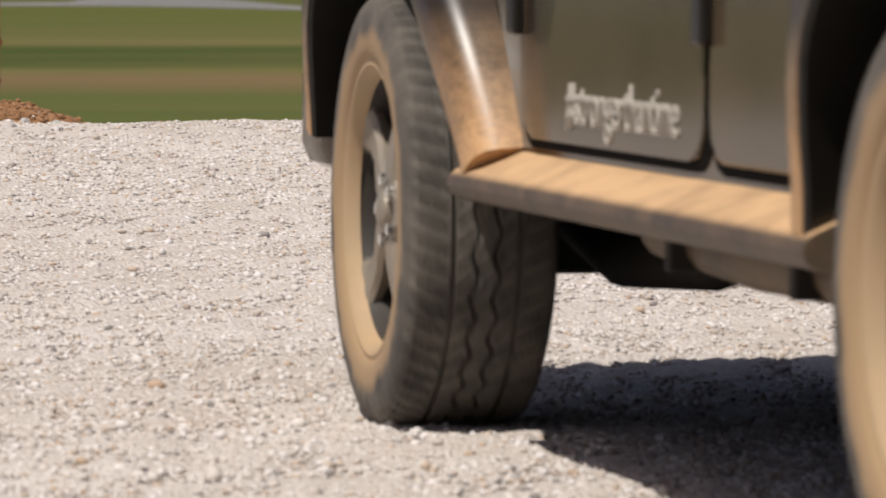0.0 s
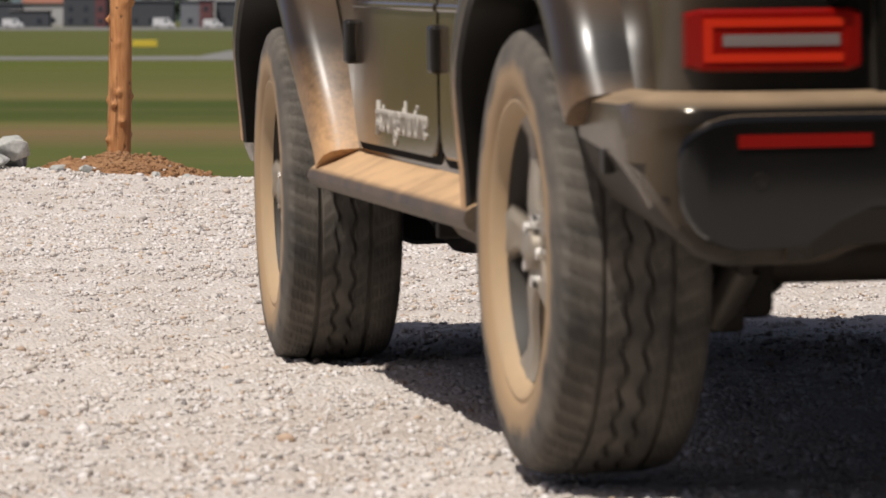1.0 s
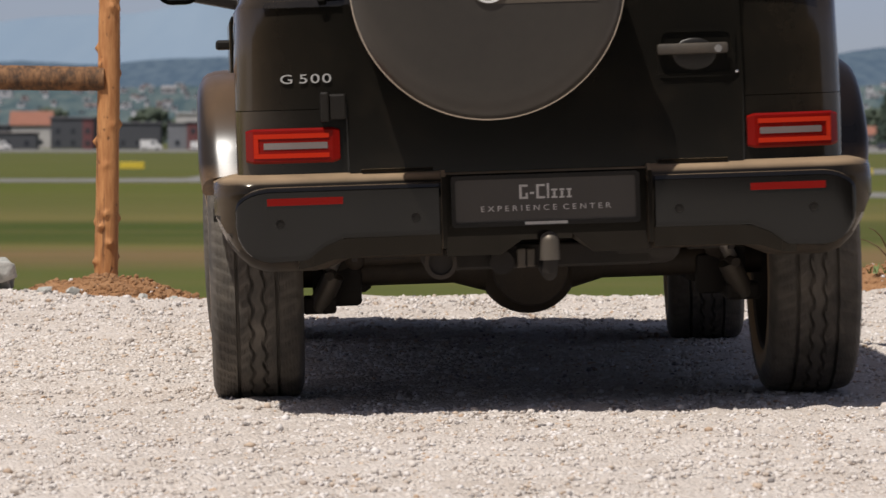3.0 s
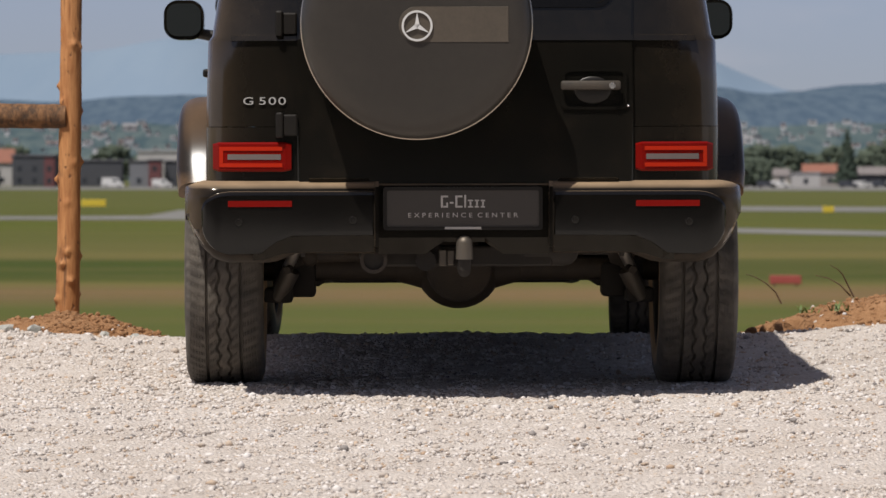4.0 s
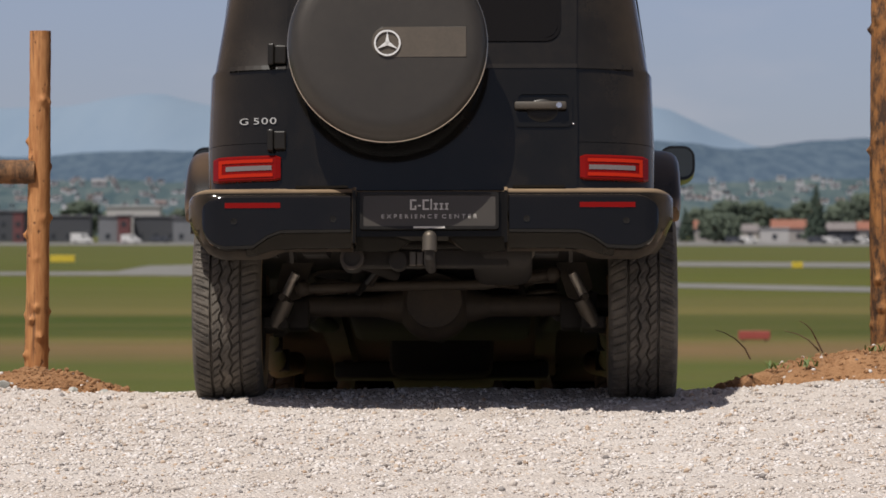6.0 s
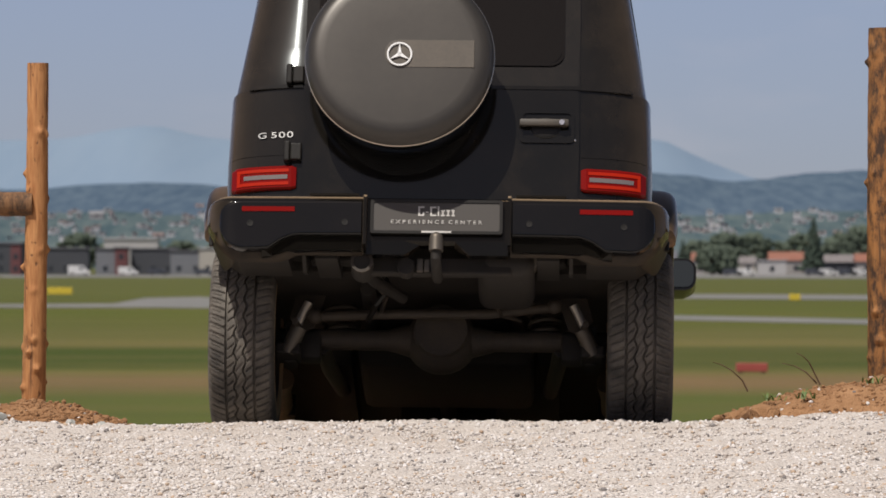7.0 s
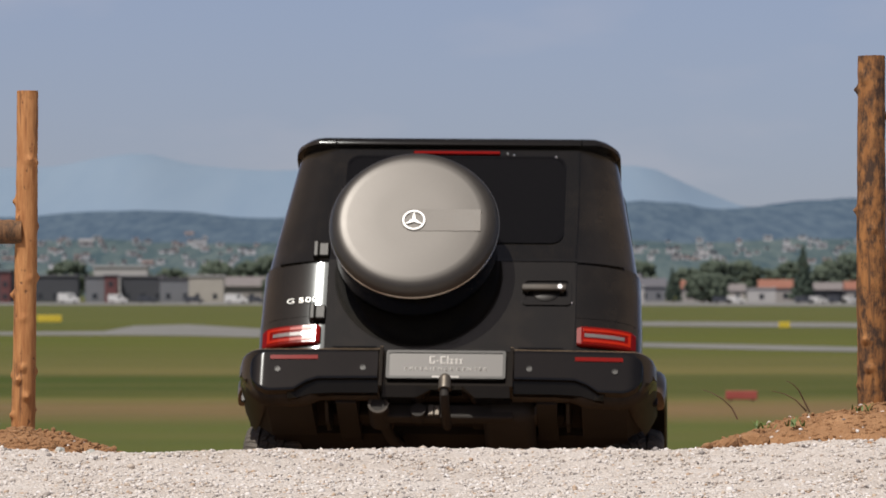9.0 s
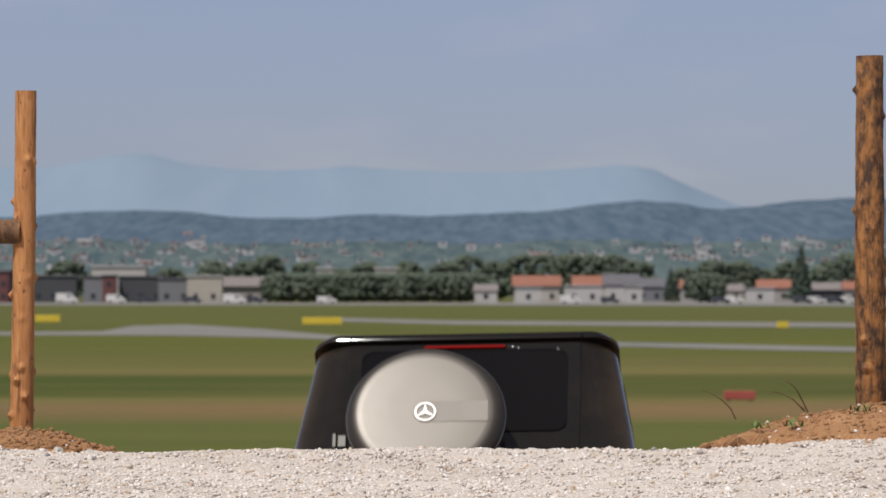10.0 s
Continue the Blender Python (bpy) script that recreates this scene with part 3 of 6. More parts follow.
# ---- fence ----
def log(name, p0, p1, r0_, r1_, material, parent, label, knots, seed):
    """A debarked trunk with knots and an uneven outline."""
    p0, p1 = Vector(p0), Vector(p1)
    L = (p1 - p0).length
    q = (p1 - p0).to_track_quat("Z", "Y")
    n, seg = max(30, int(L / 0.009)), 32
    rr = random.Random(seed)
    kn = [(rr.uniform(0.04, 0.97) * L, rr.uniform(0, 2 * math.pi), rr.uniform(0.35, 1.0)) for _ in range(knots)]
    bm = bmesh.new()
    rings = []
    for i in range(n + 1):
        s = L * i / n
        r = r0_ + (r1_ - r0_) * i / n
        bend = Vector((0.012 * math.sin(s * 2.3 + seed), 0.01 * math.sin(s * 1.7 + 2 * seed), 0))
        ring = []
        for k in range(seg):
            a = 2 * math.pi * k / seg
            d = r * (1 + 0.05 * noise.noise(Vector((math.cos(a), math.sin(a), s * 5 + seed))) + 0.03 * noise.noise(Vector((4 * math.cos(a), 4 * math.sin(a), s * 22 + seed))))
            for ks, ka, kh in kn:
                da = (a - ka + math.pi) % (2 * math.pi) - math.pi
                d += 0.019 * kh * math.exp(-(((s - ks) / 0.014) ** 2) - (da / 0.27) ** 2)
            ring.append(bm.verts.new(p0 + q @ (bend + Vector((d * math.cos(a), d * math.sin(a), s)))))
        rings.append(ring)
    skin(bm, rings)
    ob = part(name, bm, material, parent, label, True)
    return ob


fence = thing("fence", "rustic fence of peeled logs with a dark bark rail", "fence")
log("post", (-1.737, 19.8, 0.05), (-1.735, 19.8, 1.632), 0.050, 0.043, M_LOG, fence, "peeled orange-brown log with knots", 30, 1)
log("post", (-4.45, 19.9, 0.0), (-4.45, 19.9, 1.6), 0.05, 0.045, M_LOG, fence, "peeled orange-brown log with knots", 12, 2)
log("rail", (-4.55, 19.83, 1.07), (-1.745, 19.78, 1.058), 0.058, 0.05, M_RAIL, fence, "horizontal rail with dark bark", 8, 3)
right_post = log("fence_post", (1.785, 19.8, 0.1), (1.762, 19.8, 1.777), 0.066, 0.056, M_BARK, None, "", 16, 5)
tagged(right_post, "upright log post with torn dark bark, standing in a soil heap", "post")


def twig(pts, label):
    bm = bmesh.new()
    pipe(bm, pts, [0.004 - 0.0027 * i / (len(pts) - 1) for i in range(len(pts))], 6)
    ob = part("twig", bm, M_TWIG)
    return tagged(ob, label, "twig")


def px10(x, y, d):
    """The place at depth d on the level line of sight, by its bearing in the last view."""
    return Vector(((x - 784) / 8472 * d, d, EYE_Z + (500 - y) / 8472 * d))


twig([px10(1302, 742, 19.75), px10(1292, 722, 19.74), px10(1275, 706, 19.72), px10(1256, 695, 19.7), px10(1240, 690, 19.68)], "thin dry twig sticking out of the soil heap")
twig([px10(1430, 730, 19.75), px10(1418, 706, 19.74), px10(1410, 690, 19.72), px10(1400, 680, 19.7), px10(1388, 674, 19.68)], "thin dry twig sticking out of the soil heap")
twig([px10(1424, 728, 19.76), px10(1405, 708, 19.75), px10(1385, 697, 19.74), px10(1362, 692, 19.7)], "thin dry twig sticking out of the soil heap")


def weeds(name, spots, label):
    bm = bmesh.new()
    rr = random.Random(8)
    for (x, y, z, h) in spots:
        for _ in range(16):
            a, l = rr.uniform(0, 6.28), h * rr.uniform(0.5, 1.2)
            o = Vector((x + rr.uniform(-0.04, 0.04), y + rr.uniform(-0.04, 0.04), z - 0.015))
            d, w = Vector((math.cos(a) * 0.6, math.sin(a) * 0.6, 1)).normalized(), Vector((-math.sin(a), math.cos(a), 0)) * 0.0035
            m1, tip = o + d * l * 0.6, o + d * l + Vector((math.cos(a), math.sin(a), -0.3)) * l * 0.25
            vs = [bm.verts.new(c) for c in (o - w, o + w, m1 + w, tip, m1 - w)]
            bm.faces.new(vs)
    return tagged(part(name, bm, M_LEAF), label, "weed", kind="stuff")


weeds("weeds", [(1.30, 19.5, 0.26, 0.04), (1.42, 19.45, 0.27, 0.05), (1.70, 19.5, 0.33, 0.04), (1.86, 19.6, 0.36, 0.06), (1.93, 19.5, 0.34, 0.05), (-1.80, 19.6, 0.23, 0.022), (-1.93, 19.55, 0.21, 0.03)], "small green weeds sprouting on the soil heaps")


# ---- airfield ----
def depth_at(y):
    return 5.0 * 8472 / (y - 500)


def strip(name, rows, label, lift):
    """Paving between rows of (bearing x, near y, far y) on the level field."""
    bm = bmesh.new()
    near = [(x, depth_at(a)) for x, a, b in rows]
    far = [(x, depth_at(b)) for x, a, b in rows]
    v0 = [bm.verts.new(((x - 784) / 8472 * d, d, FIELD_Z + lift)) for x, d in near]
    v1 = [bm.verts.new(((x - 784) / 8472 * d, d, FIELD_Z + lift)) for x, d in far]
    for i in range(len(rows) - 1):
        bm.faces.new((v0[i], v0[i + 1], v1[i + 1], v1[i]))
    return tagged(part(name, bm, M_CONCRETE), label, "runway", kind="structure")


strip("taxiway", [(-900, 594, 588), (0, 594, 588), (180, 594, 587), (235, 594, 577), (330, 595, 575), (470, 598, 583), (600, 602, 595), (1000, 612, 604), (1568, 625, 616), (2500, 645, 634)], "grey concrete taxiway with a widening apron", 0.03)
strip("runway", [(560, 568, 562), (800, 575, 568), (1568, 581, 572), (2500, 590, 580)], "pale grey runway beyond the taxiway", 0.03)
strip("apron_edge", [(-900, 541, 536), (784, 541, 536.5), (1130, 542, 534), (1568, 543, 533), (2500, 544, 534)], "pale service road along the far edge of the airfield", 0.06)

M_YELLOW = mottled("yellow_board", (0.5332, 0.3956, 0.0258), (0.6192, 0.473, 0.0516), 2, 0.6, relief=0.0)
M_RED = mottled("red_board", (0.2752, 0.0516, 0.043), (0.344, 0.0774, 0.0602), 2, 0.6, relief=0.0)


def field_sign(x, y0, y1, w_px, material, label):
    d = depth_at(y1)
    w, h = w_px / 8472 * d, (y1 - y0) / 8472 * d
    c = (x - 784) / 8472 * d
    s = thing("airfield_sign", label, "sign", at=pose(c, d, FIELD_Z))
    bm = bmesh.new()
    box(bm, (-w / 2, -0.12, h * 0.2), (w / 2, 0.12, h), 0.03)
    part("panel", bm, material, s)
    for k in (-0.35, 0.35):
        bm = bmesh.new()
        tube(bm, (k * w, 0, -0.05), (k * w, 0, h * 0.25), 0.05, seg=8)
        part("leg", bm, M_PIPE, s)


field_sign(84, 558, 573, 44, M_YELLOW, "low yellow taxiway guidance sign on the grass")
field_sign(570, 562, 577, 70, M_YELLOW, "low yellow taxiway guidance sign on the grass")
field_sign(1385, 570, 583, 20, M_YELLOW, "low yellow taxiway guidance sign on the grass")
field_sign(1309, 692, 711, 56, M_RED, "low faded red marker board on the grass")

# ---- distant town ----
M_WALLS = [mottled("house_render", c, tuple(0.85 * k for k in c), 0.5, 0.85, relief=0.0) for c in ((0.43, 0.4214, 0.4214), (0.3096, 0.2924, 0.2838), (0.172, 0.1806, 0.2064), (0.0602, 0.0645, 0.0774), (0.1376, 0.0516, 0.0559), (0.3956, 0.3698, 0.3354))]
M_ROOFS = [mottled("roof_tiles", c, tuple(0.8 * k for k in c), 0.6, 0.85, relief=0.0) for c in ((0.258, 0.1118, 0.0774), (0.1892, 0.172, 0.172), (0.344, 0.344, 0.3526), (0.1118, 0.1118, 0.129))]
# walls and roofs on the slope are greyed by haze in their base colours
M_HAZEWALL = [mottled("hazed_far_render", c, tuple(0.85 * k for k in c), 0.5, 0.85, relief=0.0) for c in ((0.4988, 0.4988, 0.516), (0.3784, 0.3784, 0.3956), (0.2752, 0.2666, 0.2752))]
M_HAZEROOF = [mottled("hazed_far_tiles", c, tuple(0.85 * k for k in c), 0.5, 0.85, relief=0.0) for c in ((0.1849, 0.1376, 0.129), (0.1548, 0.1634, 0.1763), (0.2408, 0.2408, 0.2494))]
M_PANE = mat("far_pane", (0.03, 0.035, 0.045), 0.1)[0]


def house(x, y_top, w_px, d, wall, roof, gable, label, base=None, category="house", name="house", group=""):
    base_z = FIELD_Z if base is None else base
    w = w_px / 8472 * d
    top = EYE_Z + (500 - y_top) / 8472 * d
    h, dp = max(2.0, top - base_z), max(6.0, w * 0.5)
    hs = thing(name, label, category, group, at=pose((x - 784) / 8472 * d, d, base_z))
    wall_h = h * (0.62 if gable else 0.93)
    bm = bmesh.new()
    box(bm, (-w / 2, 0, -1.5), (w / 2, dp, wall_h))
    part("wall", bm, wall, hs)
    bm = bmesh.new()
    if gable:
        e = w * 0.05
        lofted(bm, [[(-w / 2 - e, -e, wall_h), (-w / 2 - e, dp + e, wall_h), (-w / 2 - e, dp / 2, h)], [(w / 2 + e, -e, wall_h), (w / 2 + e, dp + e, wall_h), (w / 2 + e, dp / 2, h)]])
    else:
        box(bm, (-w / 2 - 0.3, -0.3, wall_h), (w / 2 + 0.3, dp + 0.3, h), 0.1, 1)
    part("roof", bm, roof, hs)
    n = min(8, max(1, int(w / 3.5)))
    for fl in range(max(1, int(wall_h / 3.2))):
        for k in range(n):
            cx = -w / 2 + w * (k + 0.5) / n
            bm = bmesh.new()
            box(bm, (cx - 0.55, -0.06, 0.9 + fl * 3.0), (cx + 0.55, 0.05, 2.2 + fl * 3.0))
            part("window", bm, M_PANE, hs)
    return hs


HB = "flat-roofed commercial building beyond the airfield"
for x, yt, w, d, wi, ri, g in [(-180, 492, 90, 1210, 3, 3, 0), (-120, 505, 70, 1190, 3, 1, 0), (-95, 468, 70, 1260, 0, 0, 1), (-20, 478, 80, 1220, 3, 3, 0), (6, 478, 18, 1180, 4, 3, 0), (95, 487, 80, 1200, 3, 3, 0), (165, 488, 34, 1190, 2, 3, 0), (193, 486, 22, 1188, 4, 3, 0),
                               (210, 470, 95, 1260, 0, 2, 0), (250, 488, 80, 1195, 3, 3, 0), (310, 492, 60, 1190, 2, 3, 0), (362, 487, 62, 1180, 5, 2, 0), (430, 490, 100, 1200, 1, 1, 1), (575, 473, 30, 1290, 0, 2, 0), (683, 473, 40, 1300, 0, 2, 0),
                               (860, 503, 40, 1180, 0, 1, 1), (950, 488, 80, 1190, 5, 0, 1), (935, 508, 45, 1160, 0, 2, 0), (1032, 505, 66, 1170, 0, 2, 0), (1045, 488, 60, 1250, 5, 0, 1), (1100, 485, 60, 1220, 0, 3, 1), (1122, 506, 30, 1165, 0, 2, 0), (1150, 492, 50, 1230, 2, 3, 1),
                               (1230, 496, 50, 1220, 1, 0, 1), (1290, 503, 50, 1200, 5, 1, 1), (1345, 509, 50, 1160, 0, 2, 0), (1372, 495, 60, 1220, 1, 0, 1), (1455, 500, 80, 1200, 3, 1, 1), (1530, 498, 70, 1190, 1, 0, 1), (1620, 490, 90, 1200, 0, 1, 1)]:
    house(x, yt, w, d, M_WALLS[wi], M_ROOFS[ri], g, ("gabled house with a tiled roof beyond the airfield" if g else HB), category="house" if g else "building", name="house" if g else "commercial_building")

HILL_PX = [(-600, 372), (-230, 378), (0, 384), (80, 380), (250, 372), (340, 375), (420, 386), (600, 382), (690, 378), (800, 383), (900, 376), (1000, 368), (1130, 354), (1200, 360), (1270, 368), (1340, 366), (1420, 358), (1490, 349), (1568, 350), (1700, 346), (2200, 360)]
LOW_PX = [(-600, 425), (0, 428), (200, 424), (420, 432), (600, 426), (800, 434), (1000, 424), (1200, 428), (1400, 420), (1568, 424), (2200, 426)]
MOUNT_PX = [(-900, 330), (-230, 318), (-100, 300), (0, 296), (100, 292), (160, 280), (215, 269), (260, 270), (330, 288), (400, 297), (500, 301), (570, 296), (620, 291), (700, 299), (850, 303), (960, 302), (1040, 293), (1110, 289), (1160, 299), (1220, 328), (1300, 360), (1500, 400), (2200, 420)]


def hill_z(px, d0, d1, x, y, rough):
    b = 784 + x / y * 8472
    top = EYE_Z + (500 - np.interp(b, [p for p, _ in px], [q for _, q in px])) / 8472 * d1
    f = np.clip((y - d0) / (d1 - d0), 0, 1.0)
    back = np.clip((y - d1) / (d1 - d0), 0, 1)
    return FIELD_Z - 1 + (top - FIELD_Z + 1) * (f ** 0.85) * (1 - back) + rough


def hill(name, px, d0, d1, material, label, rough, step):
    xs = np.arange(-d1 * 0.2, d1 * 0.2, step)
    ys = np.linspace(d0, d1 + (d1 - d0) * 0.12, 26)
    X, Y = np.meshgrid(xs, ys)
    N = np.array([[noise.fractal(Vector((x / 60, y / 60, 2.0)), 0.8, 2.1, 4) for x in xs] for y in ys])
    me = grid_mesh(name, xs, ys, hill_z(px, d0, d1, X, Y, N * rough * np.clip((Y - d0) / 100, 0, 1)))
    me.materials.append(material)
    return tagged(new(name, me), label, "hill", kind="structure")


hill("backdrop_low_hill", LOW_PX, 1700, 2500, M_HILL, "wooded slope with scattered houses, haze painted into its colour", 2.2, 6.0)
hill("backdrop_hill", HILL_PX, 2500, 3700, M_RIDGE, "long wooded hill, blue-green haze painted into its colour", 2.2, 9.0)
hill("backdrop_mountain", MOUNT_PX, 3800, 4750, M_MOUNT, "mountains with pale blue haze painted into their colour", 1.0, 20.0)


rh = random.Random(21)
for i in range(330):
    # dense on the slope to the west, thinner along the ridge to the east
    zone = rh.random()
    if zone < 0.55:
        bx, by = rh.uniform(-260, 560), 392 + 72 * rh.random() ** 0.8
    elif zone < 0.85:
        bx, by = rh.uniform(1120, 1660), rh.uniform(408, 462)
    else:
        bx, by = rh.uniform(560, 1120), rh.uniform(402, 462)
    y = float(np.interp(by, [385, 426, 470], [3300, 2450, 1900]))
    x = (bx - 784) / 8472 * y
    z = float(hill_z(LOW_PX, 1700, 2500, np.array(x), np.array(y), 0)) if y < 2500 else float(hill_z(HILL_PX, 2500, 3700, np.array(x), np.array(y), 0))
    big = rh.random() < 0.12
    hpx, w = (rh.uniform(10, 17), rh.uniform(14, 26)) if big else (rh.uniform(5, 10), rh.uniform(6, 15))
    house(bx, 500 - (z + hpx / 8472 * y - EYE_Z) / y * 8472, w, y, M_HAZEWALL[rh.choice([0, 0, 0, 1, 2])], M_HAZEROOF[rh.choice([0, 0, 1, 1, 2])], rh.random() < 0.8, "pale apartment block on the wooded slope, haze in its colours" if big else "small pale house on the wooded slope, haze in its colours", base=z, group="houses on the slope")


def parked_van(bx, d, material, label, length, tall):
    v = thing("parked_van", label, "van", "vans beyond the airfield", at=pose((bx - 784) / 8472 * d, d, FIELD_Z))
    bm = bmesh.new()
    slab(bm, [(-length / 2, 0.35), (length / 2, 0.35), (length / 2, 1.0), (length * 0.32, tall * 0.55), (length * 0.2, tall), (-length / 2, tall)], 1, 0.0, 1.9, 0.08)
    part("body", bm, material, v)
    bm = bmesh.new()
    box(bm, (length * 0.02, -0.03, tall * 0.58), (length * 0.19, 0.05, tall * 0.86))
    part("window", bm, M_PANE, v)
    for k in (-0.3, 0.3):
        for y_ in (0.05, 1.7):
            bm = bmesh.new()
            tube(bm, (k * length, y_ - 0.08, 0.34), (k * length, y_ + 0.15, 0.34), 0.34, seg=12)
            part("wheel", bm, M_PLASTIC, v)


M_VAN = mat("white_van_paint", (0.6, 0.6, 0.6), 0.35)[0]
M_DARKVAN = mat("dark_van_paint", (0.05, 0.055, 0.07), 0.35)[0]
for bx, d, w, l_, t_ in [(-150, 1150, 1, 5, 2.2), (118, 1150, 1, 5.2, 2.4), (205, 1145, 1, 4.6, 2.1), (258, 1150, 0, 4.8, 1.6), (340, 1148, 0, 4.6, 1.6), (415, 1140, 1, 5.5, 2.2), (450, 1145, 0, 4.4, 1.6), (578, 1135, 1, 4.6, 1.7), (1010, 1130, 1, 5, 2.0), (1080, 1135, 0, 4.5, 1.6), (1275, 1140, 0, 4.5, 1.6), (1300, 1140, 1, 4.5, 1.7), (1420, 1140, 0, 4.5, 1.7), (1445, 1142, 1, 4.4, 1.6), (1480, 1140, 0, 4.5, 1.6), (1500, 1140, 1, 4.4, 1.6)]:
    parked_van(bx, d, M_VAN if w else M_DARKVAN, "white van parked beyond the airfield" if w else "dark car-sized van parked beyond the airfield", l_, t_)

# ---- trees ----
def tree(kind, h, w, seed):
    rr = random.Random(seed)
    t = thing("tree" if kind == "round" else "conifer", "leafy dark green tree at the airfield's edge" if kind == "round" else "tall dark green conifer at the airfield's edge", "tree", "trees beyond the airfield")
    bm = bmesh.new()
    tube(bm, (0, 0, -0.5), (0, 0, h * 0.6), w * 0.05, w * 0.02, 8)
    for k in range(5):
        a = k * 1.26
        tube(bm, (0, 0, h * (0.25 + 0.06 * k)), (math.cos(a) * w * 0.28, math.sin(a) * w * 0.28, h * (0.5 + 0.06 * k)), w * 0.02, w * 0.008, 6)
    part("trunk", bm, M_TWIG, t)
    bm = bmesh.new()
    for k in range(240):
        if kind == "round":
            u, a = rr.uniform(-0.95, 1), rr.uniform(0, 6.283)
            rad = math.sqrt(max(0, 1 - abs(u) ** 3)) * rr.uniform(0.55, 1.08)
            c = Vector((math.cos(a) * rad * w / 2, math.sin(a) * rad * w / 2, h * 0.54 + u * h * 0.44))
            s = w * rr.uniform(0.05, 0.10)
        else:
            u, a = rr.random() ** 0.8, rr.uniform(0, 6.283)
            rad = (1.02 - u) * rr.uniform(0.5, 1.1)
            c = Vector((math.cos(a) * rad * w / 2, math.sin(a) * rad * w / 2, h * (0.08 + 0.9 * u)))
            s = w * rr.uniform(0.08, 0.15) * (1.15 - 0.8 * u)
        r = bmesh.ops.create_icosphere(bm, subdivisions=1, radius=s)
        for v in r["verts"]:
            v.co = c + v.co * rr.uniform(0.65, 1.3)
    part("crown", bm, M_CANOPY if kind == "round" else M_CONIFER, t)
    return t


TREES = [("round", 10.5, 10.5, 1), ("round", 8.5, 9, 2), ("round", 12.5, 9.5, 3), ("round", 7, 8, 6), ("conifer", 14.5, 6, 4), ("conifer", 8.8, 3.6, 5)]
PROTO = [tree(*a) for a in TREES]
spots = [(0, 118, 1270), (1, 300, 1290), (0, 380, 1300), (0, 440, 1310), (2, 475, 1320), (0, 545, 1330), (1, 600, 1320), (0, 650, 1340), (0, 720, 1330), (0, 790, 1320), (2, 828, 1330), (0, 880, 1300), (2, 925, 1290), (2, 965, 1290), (2, 1005, 1280), (2, 1045, 1290), (2, 1085, 1300), (0, 1125, 1290),
         (5, 1187, 1150), (1, 1215, 1250), (3, 1255, 1170), (0, 1262, 1260), (0, 1310, 1280), (1, 1350, 1290), (4, 1418, 1180), (0, 1470, 1260), (2, 1500, 1250), (2, 1555, 1290), (2, 1600, 1260), (0, -190, 1250), (2, -215, 1270), (0, -60, 1300), (1, 30, 1310), (1, 180, 1330), (1, 240, 1310), (0, 1400, 1320), (3, 1240, 1160), (1, 400, 1330)]
HEDGE = [(3, x, 1185 + (x * 7 % 13)) for x in range(490, 845, 14)]
first = set()
rt = random.Random(77)
for k, bx, d in spots + HEDGE:
    m = pose((bx - 784) / 8472 * d, d, FIELD_Z, 0, 0, rt.uniform(0, 360))
    if k not in first:
        first.add(k)
        PROTO[k].matrix_basis = m
    else:
        copy_thing(PROTO[k], m)


# ---- off-road vehicle; its space: x right, y forward, z up, from the ground under the rear axle ----
car = thing("off_road_vehicle", "dusty black boxy off-road vehicle on a gravel track", "car")
WB, TRACK, TR = 2.89, 0.819, 0.3915


def lerp_list(v, pts):
    return float(np.interp(v, [p for p, _ in pts], [q for _, q in pts]))


def back_y(z):
    return lerp_list(z, [(0.5, -0.885), (1.19, -0.885), (1.205, -0.879), (1.92, -0.748)])


def half_w(z):
    return lerp_list(z, [(0.5, 0.866), (0.9, 0.862), (1.185, 0.853), (1.205, 0.840), (1.90, 0.737)])


QUARTER = [(0.565, 0.0), (0.61, 0.005), (0.66, 0.0125), (0.71, 0.0225), (0.755, 0.035), (0.79, 0.049), (0.818, 0.066), (0.842, 0.090), (0.857, 0.12), (0.866, 0.17)]


def setback(x):
    """How far the crowned rear quarter lies ahead of the flat tailgate at x."""
    return lerp_list(abs(x), QUARTER)


def ring_plan(z, hw, y0, y1, r, seg=6):
    """Outline of the cabin at a height: crowned rear corners, round front ones."""
    side = [(0.565 + (x - 0.565) * (hw - 0.565) / 0.301, y0 + d) for x, d in QUARTER]
    front = [(u, v) for u, v in rounded(-hw, y0, hw, y1, r, seg) if v > (y0 + y1) / 2]
    return [(-x, y, z) for x, y in side[::-1]] + [(x, y, z) for x, y in side] + [(u, v, z) for u, v in front]


# shell of the cabin
bm = bmesh.new()
lofted(bm, [ring_plan(z, half_w(z), back_y(z), lerp_list(z, [(0.9, 2.1), (1.2, 2.06), (1.92, 1.62)]), 0.10) for z in (0.90, 1.05, 1.185, 1.19, 1.205, 1.38, 1.55, 1.72, 1.90)])
part("body", bm, M_PAINT, car, "black paint dulled by dust", True)
# corner below the belt, behind the rear wheels
bm = bmesh.new()
lofted(bm, [ring_plan(z, 0.8622, -0.885, -0.44, 0.02) for z in (0.62, 0.70, 0.80, 0.898)])
part("rear_quarter", bm, M_PAINT, car, smooth=True)
# roof with its rear lip
def roof_plan(z, hw, y0, y1, r):
    """A flat-ended outline with round corners and a slight crown across the rear."""
    out = []
    for u, v in rounded(-hw, y0, hw, y1, r, 7):
        out.append((u, v + (0.02 * (u / hw) ** 2 if v < 0 else 0.0), z + 0.010 * (1 - (u / hw) ** 2)))
    return out


